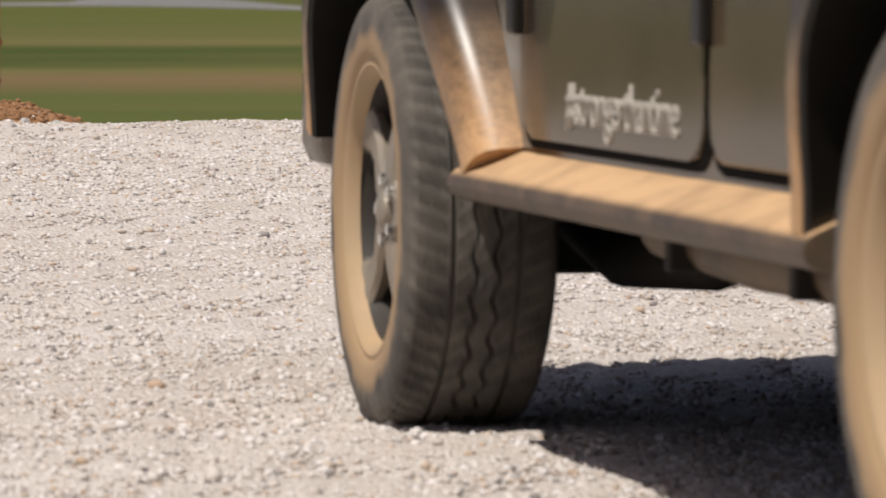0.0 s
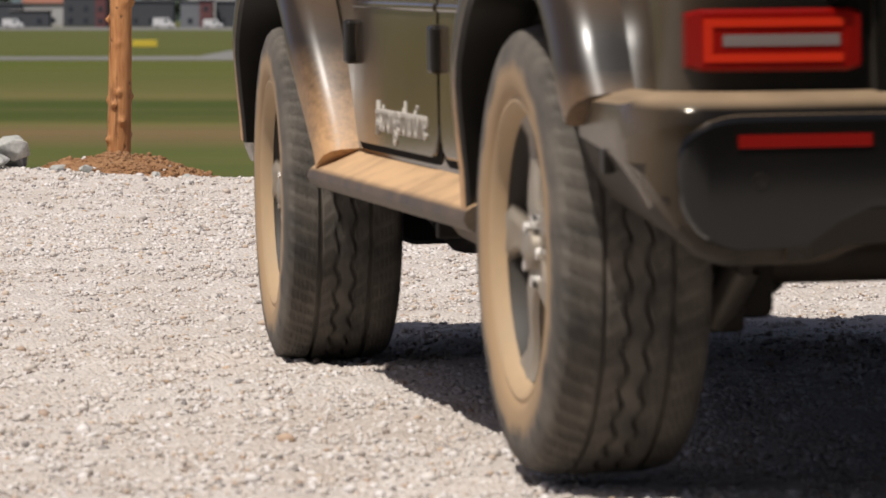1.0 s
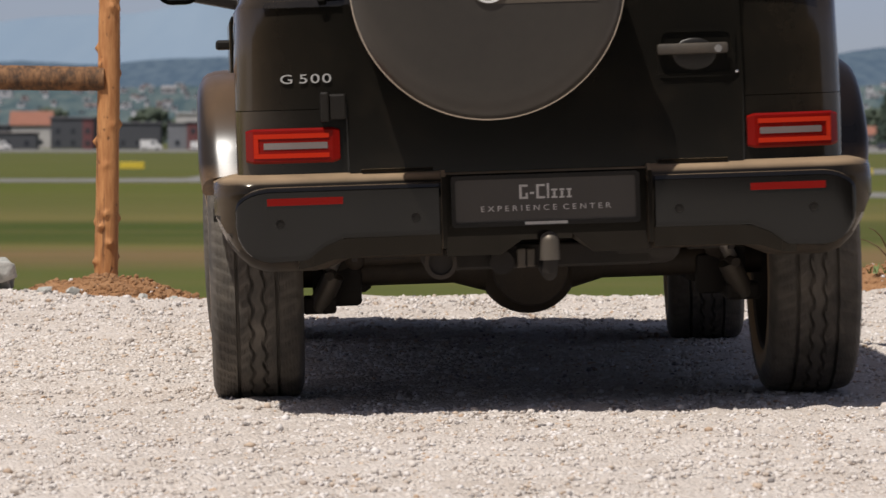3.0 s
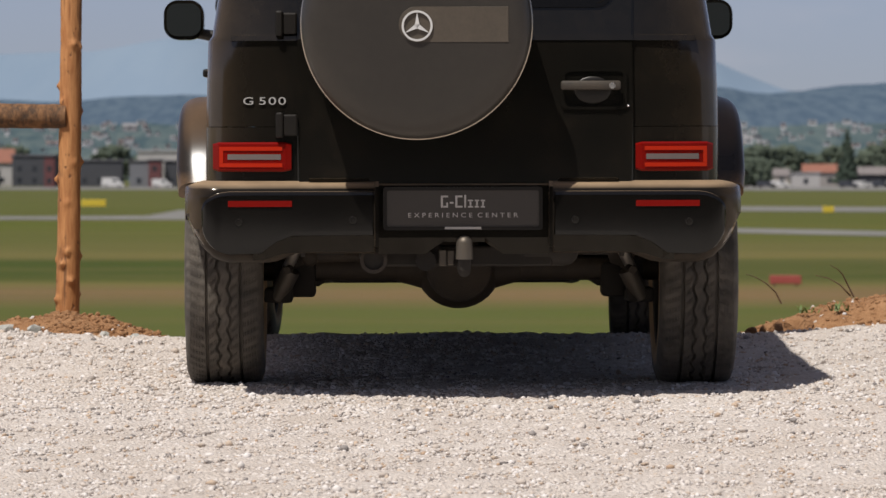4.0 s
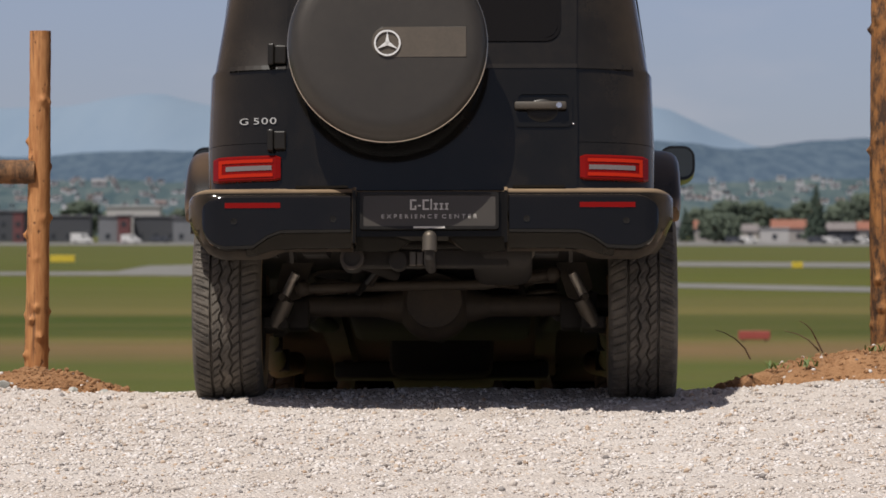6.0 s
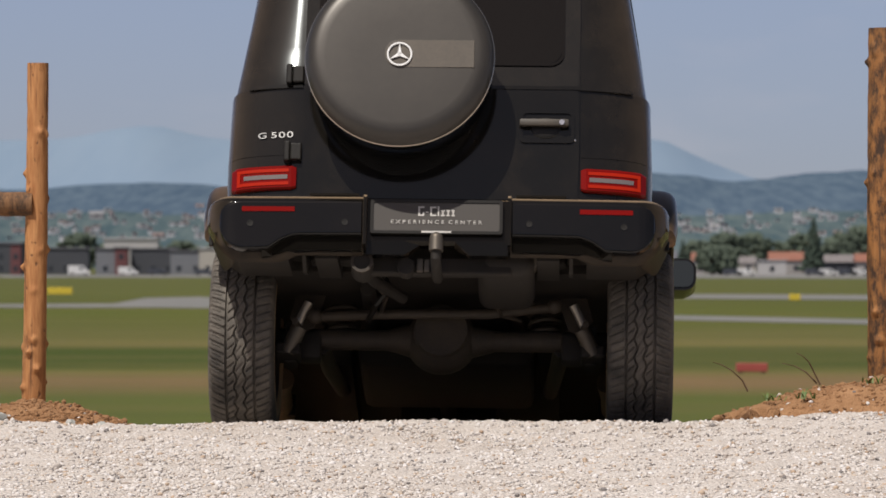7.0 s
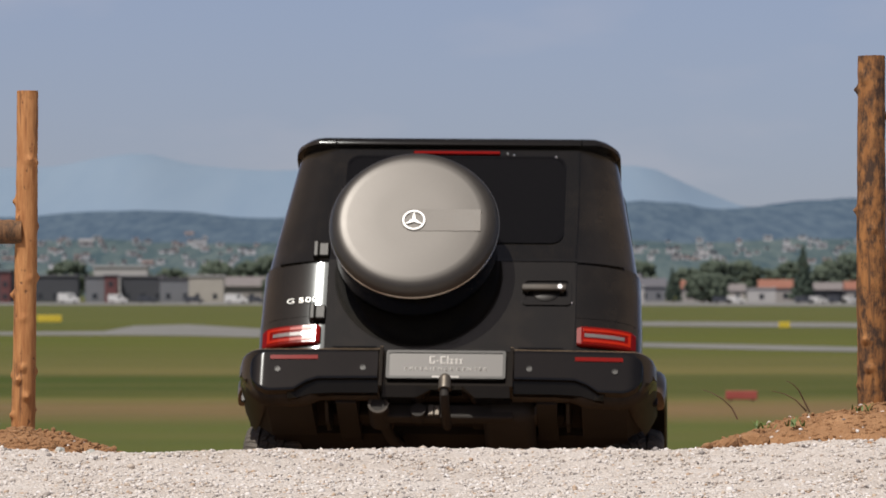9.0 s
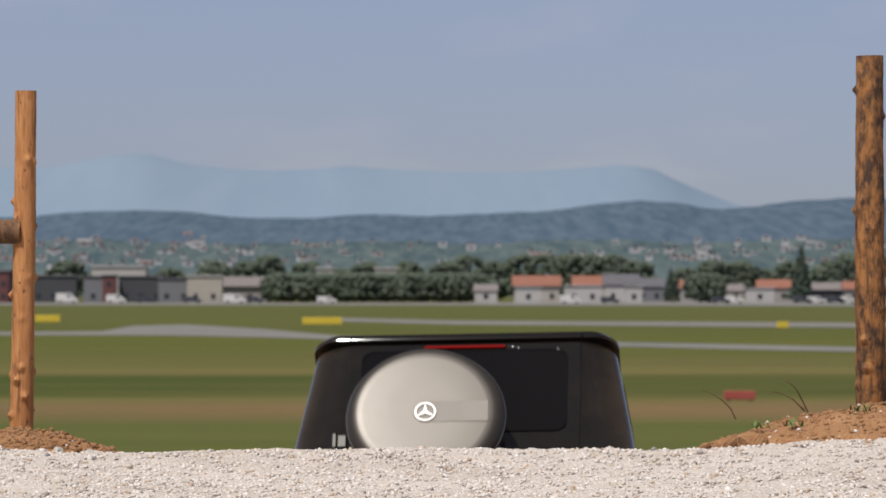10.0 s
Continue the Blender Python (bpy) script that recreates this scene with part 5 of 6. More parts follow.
for s in (-1, 1):
    bm = bmesh.new()
    loops = []
    for a in list(np.linspace(0.295, 0.62, 6)) + list(np.linspace(0.65, 0.93, 18)):
        y, zb = bump_y(a), bump_low(a)
        zt = 0.711 - 0.02 * max(0, (a - 0.85) / 0.08) ** 2
        deep = lerp_list(a, [(0.80, -0.82), (0.88, -0.46)])
        loops.append([(s * a, deep, zt + 0.008), (s * a, y + 0.055, zt + 0.008), (s * a, y + 0.02, zt - 0.006), (s * a, y + 0.004, zt - 0.022), (s * a, y, zt - 0.045), (s * a, y + 0.002, 0.61), (s * a, y + 0.012, max(0.56, zb + 0.02)),
                      (s * a, y + 0.03, zb + 0.028), (s * a, y + 0.045, zb + 0.012), (s * a, y + 0.075, zb), (s * a, min(deep, y + 0.10), zb + 0.006), (s * a, deep, zb + 0.03)])
    lofted(bm, loops)
    bumper = part("rear_bumper", bm, M_BUMPER, car, "dusty black bumper corner", True)
    bumper.data.materials.append(M_VALANCE)
    for p in bumper.data.polygons:
        if p.normal.z < -0.45 or (p.normal.z < -0.1 and p.center.y > -0.78):
            p.material_index = 1
    # chrome-edged step end beside the plate recess
    bm = bmesh.new()
    slab(bm, [(-0.953, 0.50), (-0.86, 0.49), (-0.86, 0.718), (-0.925, 0.718), (-0.951, 0.70)], 0, s * 0.283, s * 0.2965, 0.002)
    part("recess_edge", bm, M_BUMPER, bumper)
    bm = bmesh.new()
    lofted(bm, [[(s * a, bump_y(a) + 0.01, 0.632), (s * a, bump_y(a) - 0.011, 0.634), (s * a, bump_y(a) - 0.011, 0.654), (s * a, bump_y(a) + 0.01, 0.656)] for a in np.linspace(0.571, 0.783, 8)])
    part("reflector", bm, M_LENS, bumper, "thin red reflector")
    # raised glossy face with a round outer end
    bm = bmesh.new()
    loops = []
    for a in [0.300, 0.303] + list(np.linspace(0.36, 0.78, 9)) + [0.805, 0.825, 0.842, 0.856, 0.866, 0.872]:
        e = max(0.0, (a - 0.772) / 0.10)
        k = 1 - math.sqrt(max(0.0, 1 - e * e))
        lo, hi = lerp_list(a, [(0.30, 0.540), (0.60, 0.538), (0.665, 0.480), (0.78, 0.476)]) + 0.105 * k, 0.684 - 0.06 * k
        y = bump_y(a)
        p = 0.0075 if 0.301 < a < 0.87 else 0.001
        loops.append([(s * a, y + 0.03, lo - 0.004), (s * a, y - p * 0.4, lo), (s * a, y - p, lo + 0.008), (s * a, y - p, lo + 0.014), (s * a, y - p, hi - 0.014), (s * a, y - p, hi - 0.008), (s * a, y - p * 0.4, hi), (s * a, y + 0.012, hi + 0.004)])
    lofted(bm, loops)
    part("bumper_face", bm, M_GLOSS, bumper, "glossy black raised face of the bumper", True)
    # tread plate on the ledge
    bm = bmesh.new()
    lofted(bm, [[(s * a, -0.870, 0.7185), (s * a, bump_y(a) + 0.04, 0.7185), (s * a, bump_y(a) + 0.036, 0.7275), (s * a, -0.870, 0.7275)] for a in (0.315, 0.40, 0.515)])
    part("tread_plate", bm, M_BUMPER, bumper, "dusty step on the bumper's ledge")
    for a, z in ((0.369, 0.590), (0.748, 0.583)):
        bm = bmesh.new()
        yb = bump_y(a) - 0.0075
        rings = [[bm.verts.new((s * a + r * math.cos(q), y, z + r * math.sin(q))) for q in np.linspace(0, 2 * math.pi, 20, endpoint=False)] for y, r in ((yb + 0.01, 0.0135), (yb - 0.003, 0.0130), (yb - 0.003, 0.0105), (yb - 0.0005, 0.0095), (yb - 0.0005, 0.001))]
        skin(bm, rings, True, False)
        part("parking_sensor", bm, M_PLASTIC, bumper, "small round parking sensor", True)
    bm = bmesh.new()
    box(bm, (min(s * 0.915, s * 0.934), -0.66, 0.585), (max(s * 0.915, s * 0.934), -0.64, 0.625), 0.003)
    part("side_sensor", bm, M_PLASTIC, bumper)
for s in (-1, 1):
    bm = bmesh.new()
    lofted(bm, [[(s * a, -0.83, lo), (s * a, -0.47, lo + 0.045), (s * a, -0.45, 0.70), (s * a, -0.83, 0.70)] for a, lo in ((0.60, 0.475), (0.80, 0.475), (0.87, 0.52), (0.895, 0.57))])
    part("wheel_liner", bm, M_UNDER, car, "dusty black wheel-arch liner")
    bm = bmesh.new()
    lofted(bm, [[(s * a, bump_y(a) + 0.06, lo), (s * a, bump_y(a) + 0.030, lo), (s * a, bump_y(a) + 0.0115, hi), (s * a, bump_y(a) + 0.03, hi)] for a, lo, hi in ((0.30, 0.484, 0.540), (0.5, 0.484, 0.538), (0.60, 0.478, 0.534), (0.66, 0.458, 0.515), (0.70, 0.455, 0.485))])
    part("lower_trim", bm, M_BUMPER, car, "satin black lower bumper trim")
bm = bmesh.new()
lofted(bm, [[(x, -0.82, 0.709), (x, -0.89, 0.710), (x, -0.903, 0.704), (x, -0.905, 0.53), (x, -0.895, zb), (x, -0.82, zb + 0.01)] for x, zb in ((-0.284, 0.475), (-0.13, 0.475), (-0.07, 0.515), (0.07, 0.515), (0.13, 0.475), (0.284, 0.475))])
mid = part("bumper_centre", bm, M_BUMPER, car, "recessed black bumper middle")
bm = bmesh.new()
box(bm, (-0.263, -0.922, 0.560), (0.257, -0.906, 0.694), 0.006)
plate = part("number_plate_panel", bm, M_PLATE, mid, "dark grey display plate with white lettering")
bm = bmesh.new()
o, i_ = rounded(-0.268, 0.555, 0.262, 0.699, 0.01, 3), rounded(-0.256, 0.567, 0.25, 0.687, 0.008, 3)
lofted(bm, [[(u, -0.908, v) for u, v in o], [(u, -0.926, v) for u, v in o], [(u, -0.926, v) for u, v in i_], [(u, -0.908, v) for u, v in i_]], True, False)
part("plate_frame", bm, M_PLASTIC, plate)
PLATE_C = -0.003
for word, x, w in (("EXPERIENCE", -0.079, 0.213), ("CENTER", 0.1125, 0.134)):
    lettering("plate_text", word, 0.022, Matrix.Translation((x, -0.9235, 0.604)) @ RB, M_WHITE, plate, "", w, 1.6)
# the product name: plain upright strokes; the web address: a thin bar
widths = [0.024, 0.012, 0.024, 0.006, 0.017, 0.014, 0.014]
x = PLATE_C - (sum(widths) + 0.006 * 6) / 2
for k, w in enumerate(widths):
    hgt = {0: 0.04, 1: 0.006, 2: 0.04, 3: 0.042, 4: 0.026, 5: 0.026, 6: 0.026}[k]
    z0 = 0.630 if k != 1 else 0.643
    bm = bmesh.new()
    if k in (0, 2):
        box(bm, (x, -0.9245, z0), (x + 0.007, -0.9225, z0 + hgt))
        box(bm, (x + 0.0075, -0.9245, z0), (x + w, -0.9225, z0 + 0.006))
        box(bm, (x + 0.0075, -0.9245, z0 + hgt - 0.006), (x + w, -0.9225, z0 + hgt))
        if k == 0:
            box(bm, (x + w - 0.006, -0.9245, z0 + 0.0065), (x + w, -0.9225, z0 + 0.017))
    elif k == 3 or k == 1:
        box(bm, (x, -0.9245, z0), (x + w, -0.9225, z0 + hgt))
    else:
        box(bm, (x, -0.9245, z0), (x + w, -0.9225, z0 + 0.005))
        box(bm, (x, -0.9245, z0 + hgt - 0.005), (x + w, -0.9225, z0 + hgt))
        box(bm, (x + w / 2 - 0.003, -0.9245, z0 + 0.0055), (x + w / 2 + 0.003, -0.9225, z0 + hgt - 0.0055))
    part("plate_mark", bm, M_WHITE, plate)
    x += w + 0.006
bm = bmesh.new()
box(bm, (PLATE_C - 0.06, -0.9275, 0.558), (PLATE_C + 0.06, -0.925, 0.566))
part("address_bar", bm, M_WHITE, plate)

# tow hitch
bm = bmesh.new()
pipe(bm, [(0, -0.70, 0.44), (0, -0.86, 0.425), (0, -0.95, 0.42), (0, -0.985, 0.435), (0, -0.99, 0.48)], 0.021, 12)
hitch = part("tow_hitch", bm, M_UNDER, car, "steel tow bar with a capped ball", True)
bm = bmesh.new()
tube(bm, (0, -0.99, 0.46), (0, -0.99, 0.515), 0.029, 0.027, 20)
bmesh.ops.create_uvsphere(bm, u_segments=20, v_segments=10, radius=0.027, matrix=Matrix.Translation((0, -0.99, 0.512)))
part("ball_cap", bm, M_PIPE, hitch, smooth=True)
bm = bmesh.new()
box(bm, (-0.082, -0.815, 0.432), (-0.056, -0.80, 0.488), 0.004)
box(bm, (-0.053, -0.812, 0.434), (-0.030, -0.80, 0.486), 0.004)
part("socket_plate", bm, M_PIPE, hitch, "bright metal socket plate")
bm = bmesh.new()
tube(bm, (-0.125, -0.83, 0.45), (-0.125, -0.76, 0.45), 0.034, seg=18)
part("trailer_socket", bm, M_UNDER, hitch, smooth=True)
bm = bmesh.new()
box(bm, (-0.30, -0.795, 0.43), (0.30, -0.74, 0.50), 0.008)
part("tow_beam", bm, M_UNDER, hitch)

# door slogan
SIDE = Matrix(((0, 0, -1, 0), (-1, 0, 0, 0), (0, 1, 0, 0), (0, 0, 0, 1)))
lettering("slogan", "#strongerthantime", 0.105, Matrix.Translation((-0.8695, 1.585, 0.600)) @ SIDE, M_SLOGAN, car, "white lettering on the door", 0.60)

# ---- underbody ----
bm = bmesh.new()
box(bm, (-0.80, -0.42, 0.56), (0.80, 3.4, 0.62))
part("floor_pan", bm, M_UNDER, car)
bm = bmesh.new()
box(bm, (-0.80, -0.86, 0.60), (0.80, -0.42, 0.66))
part("rear_floor", bm, M_UNDER, car)
for s in (-1, 1):
    bm = bmesh.new()
    lofted(bm, [[(s * 0.40, y, z), (s * 0.49, y, z), (s * 0.49, y, z + 0.12), (s * 0.40, y, z + 0.12)] for y, z in ((-0.85, 0.47), (-0.45, 0.52), (-0.25, 0.60), (0.25, 0.60), (0.5, 0.45), (2.4, 0.45), (2.65, 0.6), (3.2, 0.6), (3.4, 0.5))])
    part("frame_rail", bm, M_UNDER, car, smooth=False)
    bm = bmesh.new()
    pipe(bm, [(s * 0.635, -0.14, 0.30), (s * 0.585, -0.17, 0.40)], 0.033, 14)
    shock = part("shock_absorber", bm, M_PIPE, car, "dusty steel shock absorber", True)
    bm = bmesh.new()
    pipe(bm, [(s * 0.60, -0.15, 0.405), (s * 0.548, -0.18, 0.505)], 0.019, 10)
    part("piston_rod", bm, M_STEEL, shock, "bright steel rod", True)
    bm = bmesh.new()
    box(bm, (min(s * 0.58, s * 0.68), -0.17, 0.285), (max(s * 0.58, s * 0.68), -0.02, 0.335), 0.01)
    part("shock_mount", bm, M_UNDER, shock)
    for cy in (0.05, WB - 0.05):
        bm = bmesh.new()
        pipe(bm, [(s * 0.43 + 0.065 * math.cos(a), cy + 0.065 * math.sin(a), 0.42 + 0.22 * a / 31.4) for a in np.linspace(0, 31.4, 90)], 0.0095, 6)
        part("coil_spring", bm, M_AXLE, car, smooth=True)
        bm = bmesh.new()
        tube(bm, (s * 0.43, cy, 0.40), (s * 0.43, cy, 0.43), 0.085, seg=18)
        part("spring_seat", bm, M_AXLE, car)
    bm = bmesh.new()
    pipe(bm, [(s * 0.50, 0.0, 0.37), (s * 0.48, 0.35, 0.38), (s * 0.45, 0.9, 0.46)], 0.035, 10)
    part("trailing_arm", bm, M_UNDER, car, smooth=True)
    bm = bmesh.new()
    pipe(bm, [(s * 0.54, WB + 0.08, 0.36), (s * 0.52, WB - 0.15, 0.30), (s * 0.46, WB - 0.50, 0.31), (s * 0.42, WB - 1.0, 0.42)], [0.05, 0.052, 0.045, 0.035], 12)
    part("leading_arm", bm, M_UNDER, car, smooth=True)
    bm = bmesh.new()
    pipe(bm, [(s * 0.70, 0.62, 0.42), (s * 0.72, 0.75, 0.40), (s * 0.73, 1.3, 0.395), (s * 0.72, 1.8, 0.41), (s * 0.66, 2.05, 0.46)], 0.052, 14)
    part("side_exhaust", bm, M_EXHAUST, car, "dusty exhaust pipe under the sill", True)
    for y in (0.95, 1.55):
        bm = bmesh.new()
        box(bm, (min(s * 0.66, s * 0.80), y, 0.355), (max(s * 0.66, s * 0.80), y + 0.03, 0.45), 0.005)
        part("exhaust_bracket", bm, M_UNDER, car)
    bm = bmesh.new()
    box(bm, (min(s * 0.50, s * 0.60), -0.06, 0.30), (max(s * 0.50, s * 0.60), 0.04, 0.42), 0.015)
    part("axle_bracket", bm, M_UNDER, car, smooth=True)
    bm = bmesh.new()
    slab(bm, [(-0.07, 0.28), (0.03, 0.28), (0.05, 0.33), (0.02, 0.44), (-0.09, 0.44)], 0, s * 0.60, s * 0.645)
    part("brake_caliper", bm, M_UNDER, car)
for nm, cy, dx in (("rear_axle", 0.0, 0.0), ("front_axle", WB, 0.16)):
    bm = bmesh.new()
    tube(bm, (-0.70, cy, 0.40), (0.70, cy, 0.40), 0.044, seg=18)
    axle = part(nm, bm, M_AXLE, car, "dusty rigid axle tube", True)
    bm = bmesh.new()
    bmesh.ops.create_uvsphere(bm, u_segments=28, v_segments=16, radius=0.15, matrix=Matrix.Translation((dx, cy, 0.40)) @ Matrix.Diagonal((1.0, 0.9, 0.95, 1)))
    part("differential", bm, M_AXLE, axle, smooth=True)
    bm = bmesh.new()
    tube(bm, (dx, cy - 0.15, 0.40), (dx, cy - 0.12, 0.40), 0.11, 0.115, 24)
    part("differential_cover", bm, M_AXLE, axle)
    for a_, b_, r_a, r_b in (((dx - 0.22, cy, 0.40), (dx - 0.08, cy, 0.40), 0.045, 0.085), ((dx + 0.08, cy, 0.40), (dx + 0.22, cy, 0.40), 0.085, 0.045), ((dx, cy + 0.1, 0.41), (dx, cy + 0.28, 0.43), 0.08, 0.045)):
        bm = bmesh.new()
        tube(bm, a_, b_, r_a, r_b, 18)
        part("axle_cone", bm, M_AXLE, axle, smooth=True)
    for k in range(10):
        a = 2 * math.pi * k / 10
        bm = bmesh.new()
        tube(bm, (dx + 0.098 * math.cos(a), cy - 0.155, 0.40 + 0.098 * math.sin(a)), (dx + 0.098 * math.cos(a), cy - 0.135, 0.40 + 0.098 * math.sin(a)), 0.008, seg=6)
        part("bolt", bm, M_AXLE, axle)
bm = bmesh.new()
pipe(bm, [(-0.52, -0.17, 0.445), (-0.2, -0.2, 0.45), (0.2, -0.2, 0.455), (0.47, -0.17, 0.50)], 0.021, 10)
part("track_rod", bm, M_AXLE, car, "long dusty steel rod across the axle", True)
bm = bmesh.new()
pipe(bm, [(-0.60, -0.25, 0.40), (-0.56, 0.12, 0.42), (-0.4, 0.16, 0.42), (0.4, 0.16, 0.42), (0.56, 0.12, 0.42), (0.60, -0.25, 0.40)], 0.014, 8)
part("stabiliser_bar", bm, M_AXLE, car, smooth=True)
bm = bmesh.new()
tube(bm, (0, 0.28, 0.43), (0, 1.35, 0.47), 0.036, seg=14)
part("drive_shaft", bm, M_UNDER, car, smooth=True)
bm = bmesh.new()
box(bm, (-0.22, 1.25, 0.30), (0.22, 1.9, 0.56), 0.04)
part("gearbox", bm, M_UNDER, car, smooth=True)
bm = bmesh.new()
box(bm, (-0.46, 1.36, 0.30), (0.46, 1.48, 0.37), 0.015)
part("cross_member", bm, M_UNDER, car, smooth=True)
bm = bmesh.new()
box(bm, (-0.36, 0.34, 0.40), (0.38, 1.0, 0.57), 0.04)
part("fuel_tank", bm, M_UNDER, car, smooth=True)
bm = bmesh.new()
box(bm, (0.16, -0.80, 0.43), (0.39, -0.30, 0.58), 0.05, 3)
part("silencer", bm, M_UNDER, car, smooth=True)
bm = bmesh.new()
tube(bm, (-0.30, -0.86, 0.455), (-0.30, -0.70, 0.47), 0.043, 0.05, 18)
pipe(bm, [(-0.30, -0.72, 0.47), (-0.26, -0.5, 0.49), (-0.15, -0.35, 0.47)], 0.025, 10)
part("air_canister", bm, M_UNDER, car, "small cylindrical canister with a hose", True)
bm = bmesh.new()
pipe(bm, [(-0.24, -0.42, 0.56), (-0.2, -0.4, 0.50), (-0.26, -0.36, 0.44), (-0.3, -0.2, 0.42)], 0.012, 8)
part("brake_hose", bm, M_PLASTIC, car, smooth=True)
for s in (-1, 1):
    bm = bmesh.new()
    slab(bm, [(-0.80, 0.60), (-0.80, 0.50), (-0.70, 0.46), (-0.55, 0.50), (-0.45, 0.60)], 0, s * 0.53, s * 0.545)
    part("bumper_bracket", bm, M_UNDER, car)
    bm = bmesh.new()
    pipe(bm, [(s * 0.33, 0.9, 0.45), (s * 0.34, 0.4, 0.50), (s * 0.30, 0.1, 0.56), (s * 0.30, -0.3, 0.53)], 0.032, 12)
    part("exhaust_pipe", bm, M_UNDER, car, smooth=True)
    bm = bmesh.new()
    tube(bm, (s * 0.43, 0.05, 0.62), (s * 0.43, 0.05, 0.66), 0.09, 0.075, 18)
    part("spring_tower", bm, M_UNDER, car)
    bm = bmesh.new()
    pipe(bm, [(s * 0.66, 0.02, 0.44), (s * 0.55, 0.06, 0.50), (s * 0.47, 0.1, 0.60)], 0.008, 6)
    part("brake_line", bm, M_PLASTIC, car, smooth=True)
bm = bmesh.new()
box(bm, (0.10, -0.55, 0.56), (0.36, -0.46, 0.60), 0.01)
part("exhaust_hanger", bm, M_UNDER, car)
bm = bmesh.new()
box(bm, (-0.52, -0.64, 0.53), (0.52, -0.56, 0.60), 0.012)
part("rear_cross_member", bm, M_UNDER, car)


bm = bmesh.new()
lofted(bm, [[(0.22, y, z), (0.42, y, z), (0.38, y + 0.02, z - d), (0.26, y + 0.02, z - d)] for y, z, d in ((-0.76, 0.515, 0.055), (-0.70, 0.525, 0.060), (-0.62, 0.535, 0.05))])
part("heat_shield", bm, M_PIPE, car, "dull grey heat shield under the silencer")
for x, z in ((-0.52, 0.445), (0.47, 0.50)):
    bm = bmesh.new()
    bmesh.ops.create_uvsphere(bm, u_segments=14, v_segments=8, radius=0.033, matrix=Matrix.Translation((x, -0.175, z)))
    part("rod_joint", bm, M_AXLE, car, "dusty ball joint", True)
for s in (-1, 1):
    bm = bmesh.new()
    slab(bm, [(0.47, 0.60), (0.60, 0.58), (0.63, 0.46), (0.585, 0.40), (0.53, 0.42)], 1, -0.10, -0.08, 0.004)
    for v in bm.verts:
        v.co.x *= s
    part("shock_tower", bm, M_AXLE, car, "dusty steel bracket above the shock absorber")
    bm = bmesh.new()
    pipe(bm, [(s * 0.24, -0.62, 0.57), (s * 0.27, -0.50, 0.50), (s * 0.22, -0.36, 0.47), (s * 0.25, -0.2, 0.45), (s * 0.33, -0.1, 0.46)], 0.009, 8)
    part("vent_hose", bm, M_AXLE, car, "thin hose looping to the axle", True)
bm = bmesh.new()
rings = [[bm.verts.new((-0.30 + r * math.cos(a), y, 0.455 + r * math.sin(a))) for a in np.linspace(0, 2 * math.pi, 24, endpoint=False)] for y, r in ((-0.855, 0.046), (-0.868, 0.046), (-0.868, 0.034), (-0.855, 0.034))]
skin(bm, rings, True, False)
part("canister_ring", bm, M_AXLE, car, "dusty clamp ring on the canister", True)


# ---- wheels ----
def tyre_mesh():
    seg, hw = 600, 0.1365
    prof = []
    for x in np.linspace(-0.118, 0.118, 80):
        prof.append((float(x), TR - 0.055 * (abs(x) / 0.118) ** 4 * 0.22))
    right = [(0.127, TR - 0.022), (0.1345, TR - 0.045), (hw, TR - 0.075), (0.1365, 0.285), (0.128, 0.268), (0.116, 0.258), (0.10, 0.256)]
    left = [(-x, r) for x, r in right[::-1]]
    prof = left + prof + right

    def wave(k, x, r):
        if r < 0.30:
            return 0.0
        a = 2 * math.pi * k / seg
        u = 0.0
        ax = abs(x)
        for gx_, w, amp in ((-0.058, 0.0036, 0.0), (0.058, 0.0036, 0.0), (-0.019, 0.0034, 0.006), (0.019, 0.0034, 0.006)):
            c = gx_ + amp * math.sin(a * 32)
            if abs(x - c) < w:
                u = -0.013
        t = a / (2 * math.pi)
        if ax > 0.066 and (t * 66 + 1.1 * ax * 10 + (0.5 if x > 0 else 0)) % 1.0 < 0.26:
            u = min(u, -0.0075)
        if ax > 0.080 and (t * 66 + 0.5 + 1.1 * ax * 10) % 1.0 < 0.11:
            u = min(u, -0.004)
        if 0.024 < ax < 0.054 and (t * 64 + (2.2 if x > 0 else -2.2) * ax * 10) % 1.0 < 0.20:
            u = min(u, -0.007)
        if ax < 0.016 and (t * 64 + 3.0 * x * 10) % 1.0 < 0.16:
            u = min(u, -0.0035)
        if ax > 0.1185:
            u *= 0.8
        return u
    bm = bmesh.new()
    return revolved(bm, prof, seg, True, wave=wave)


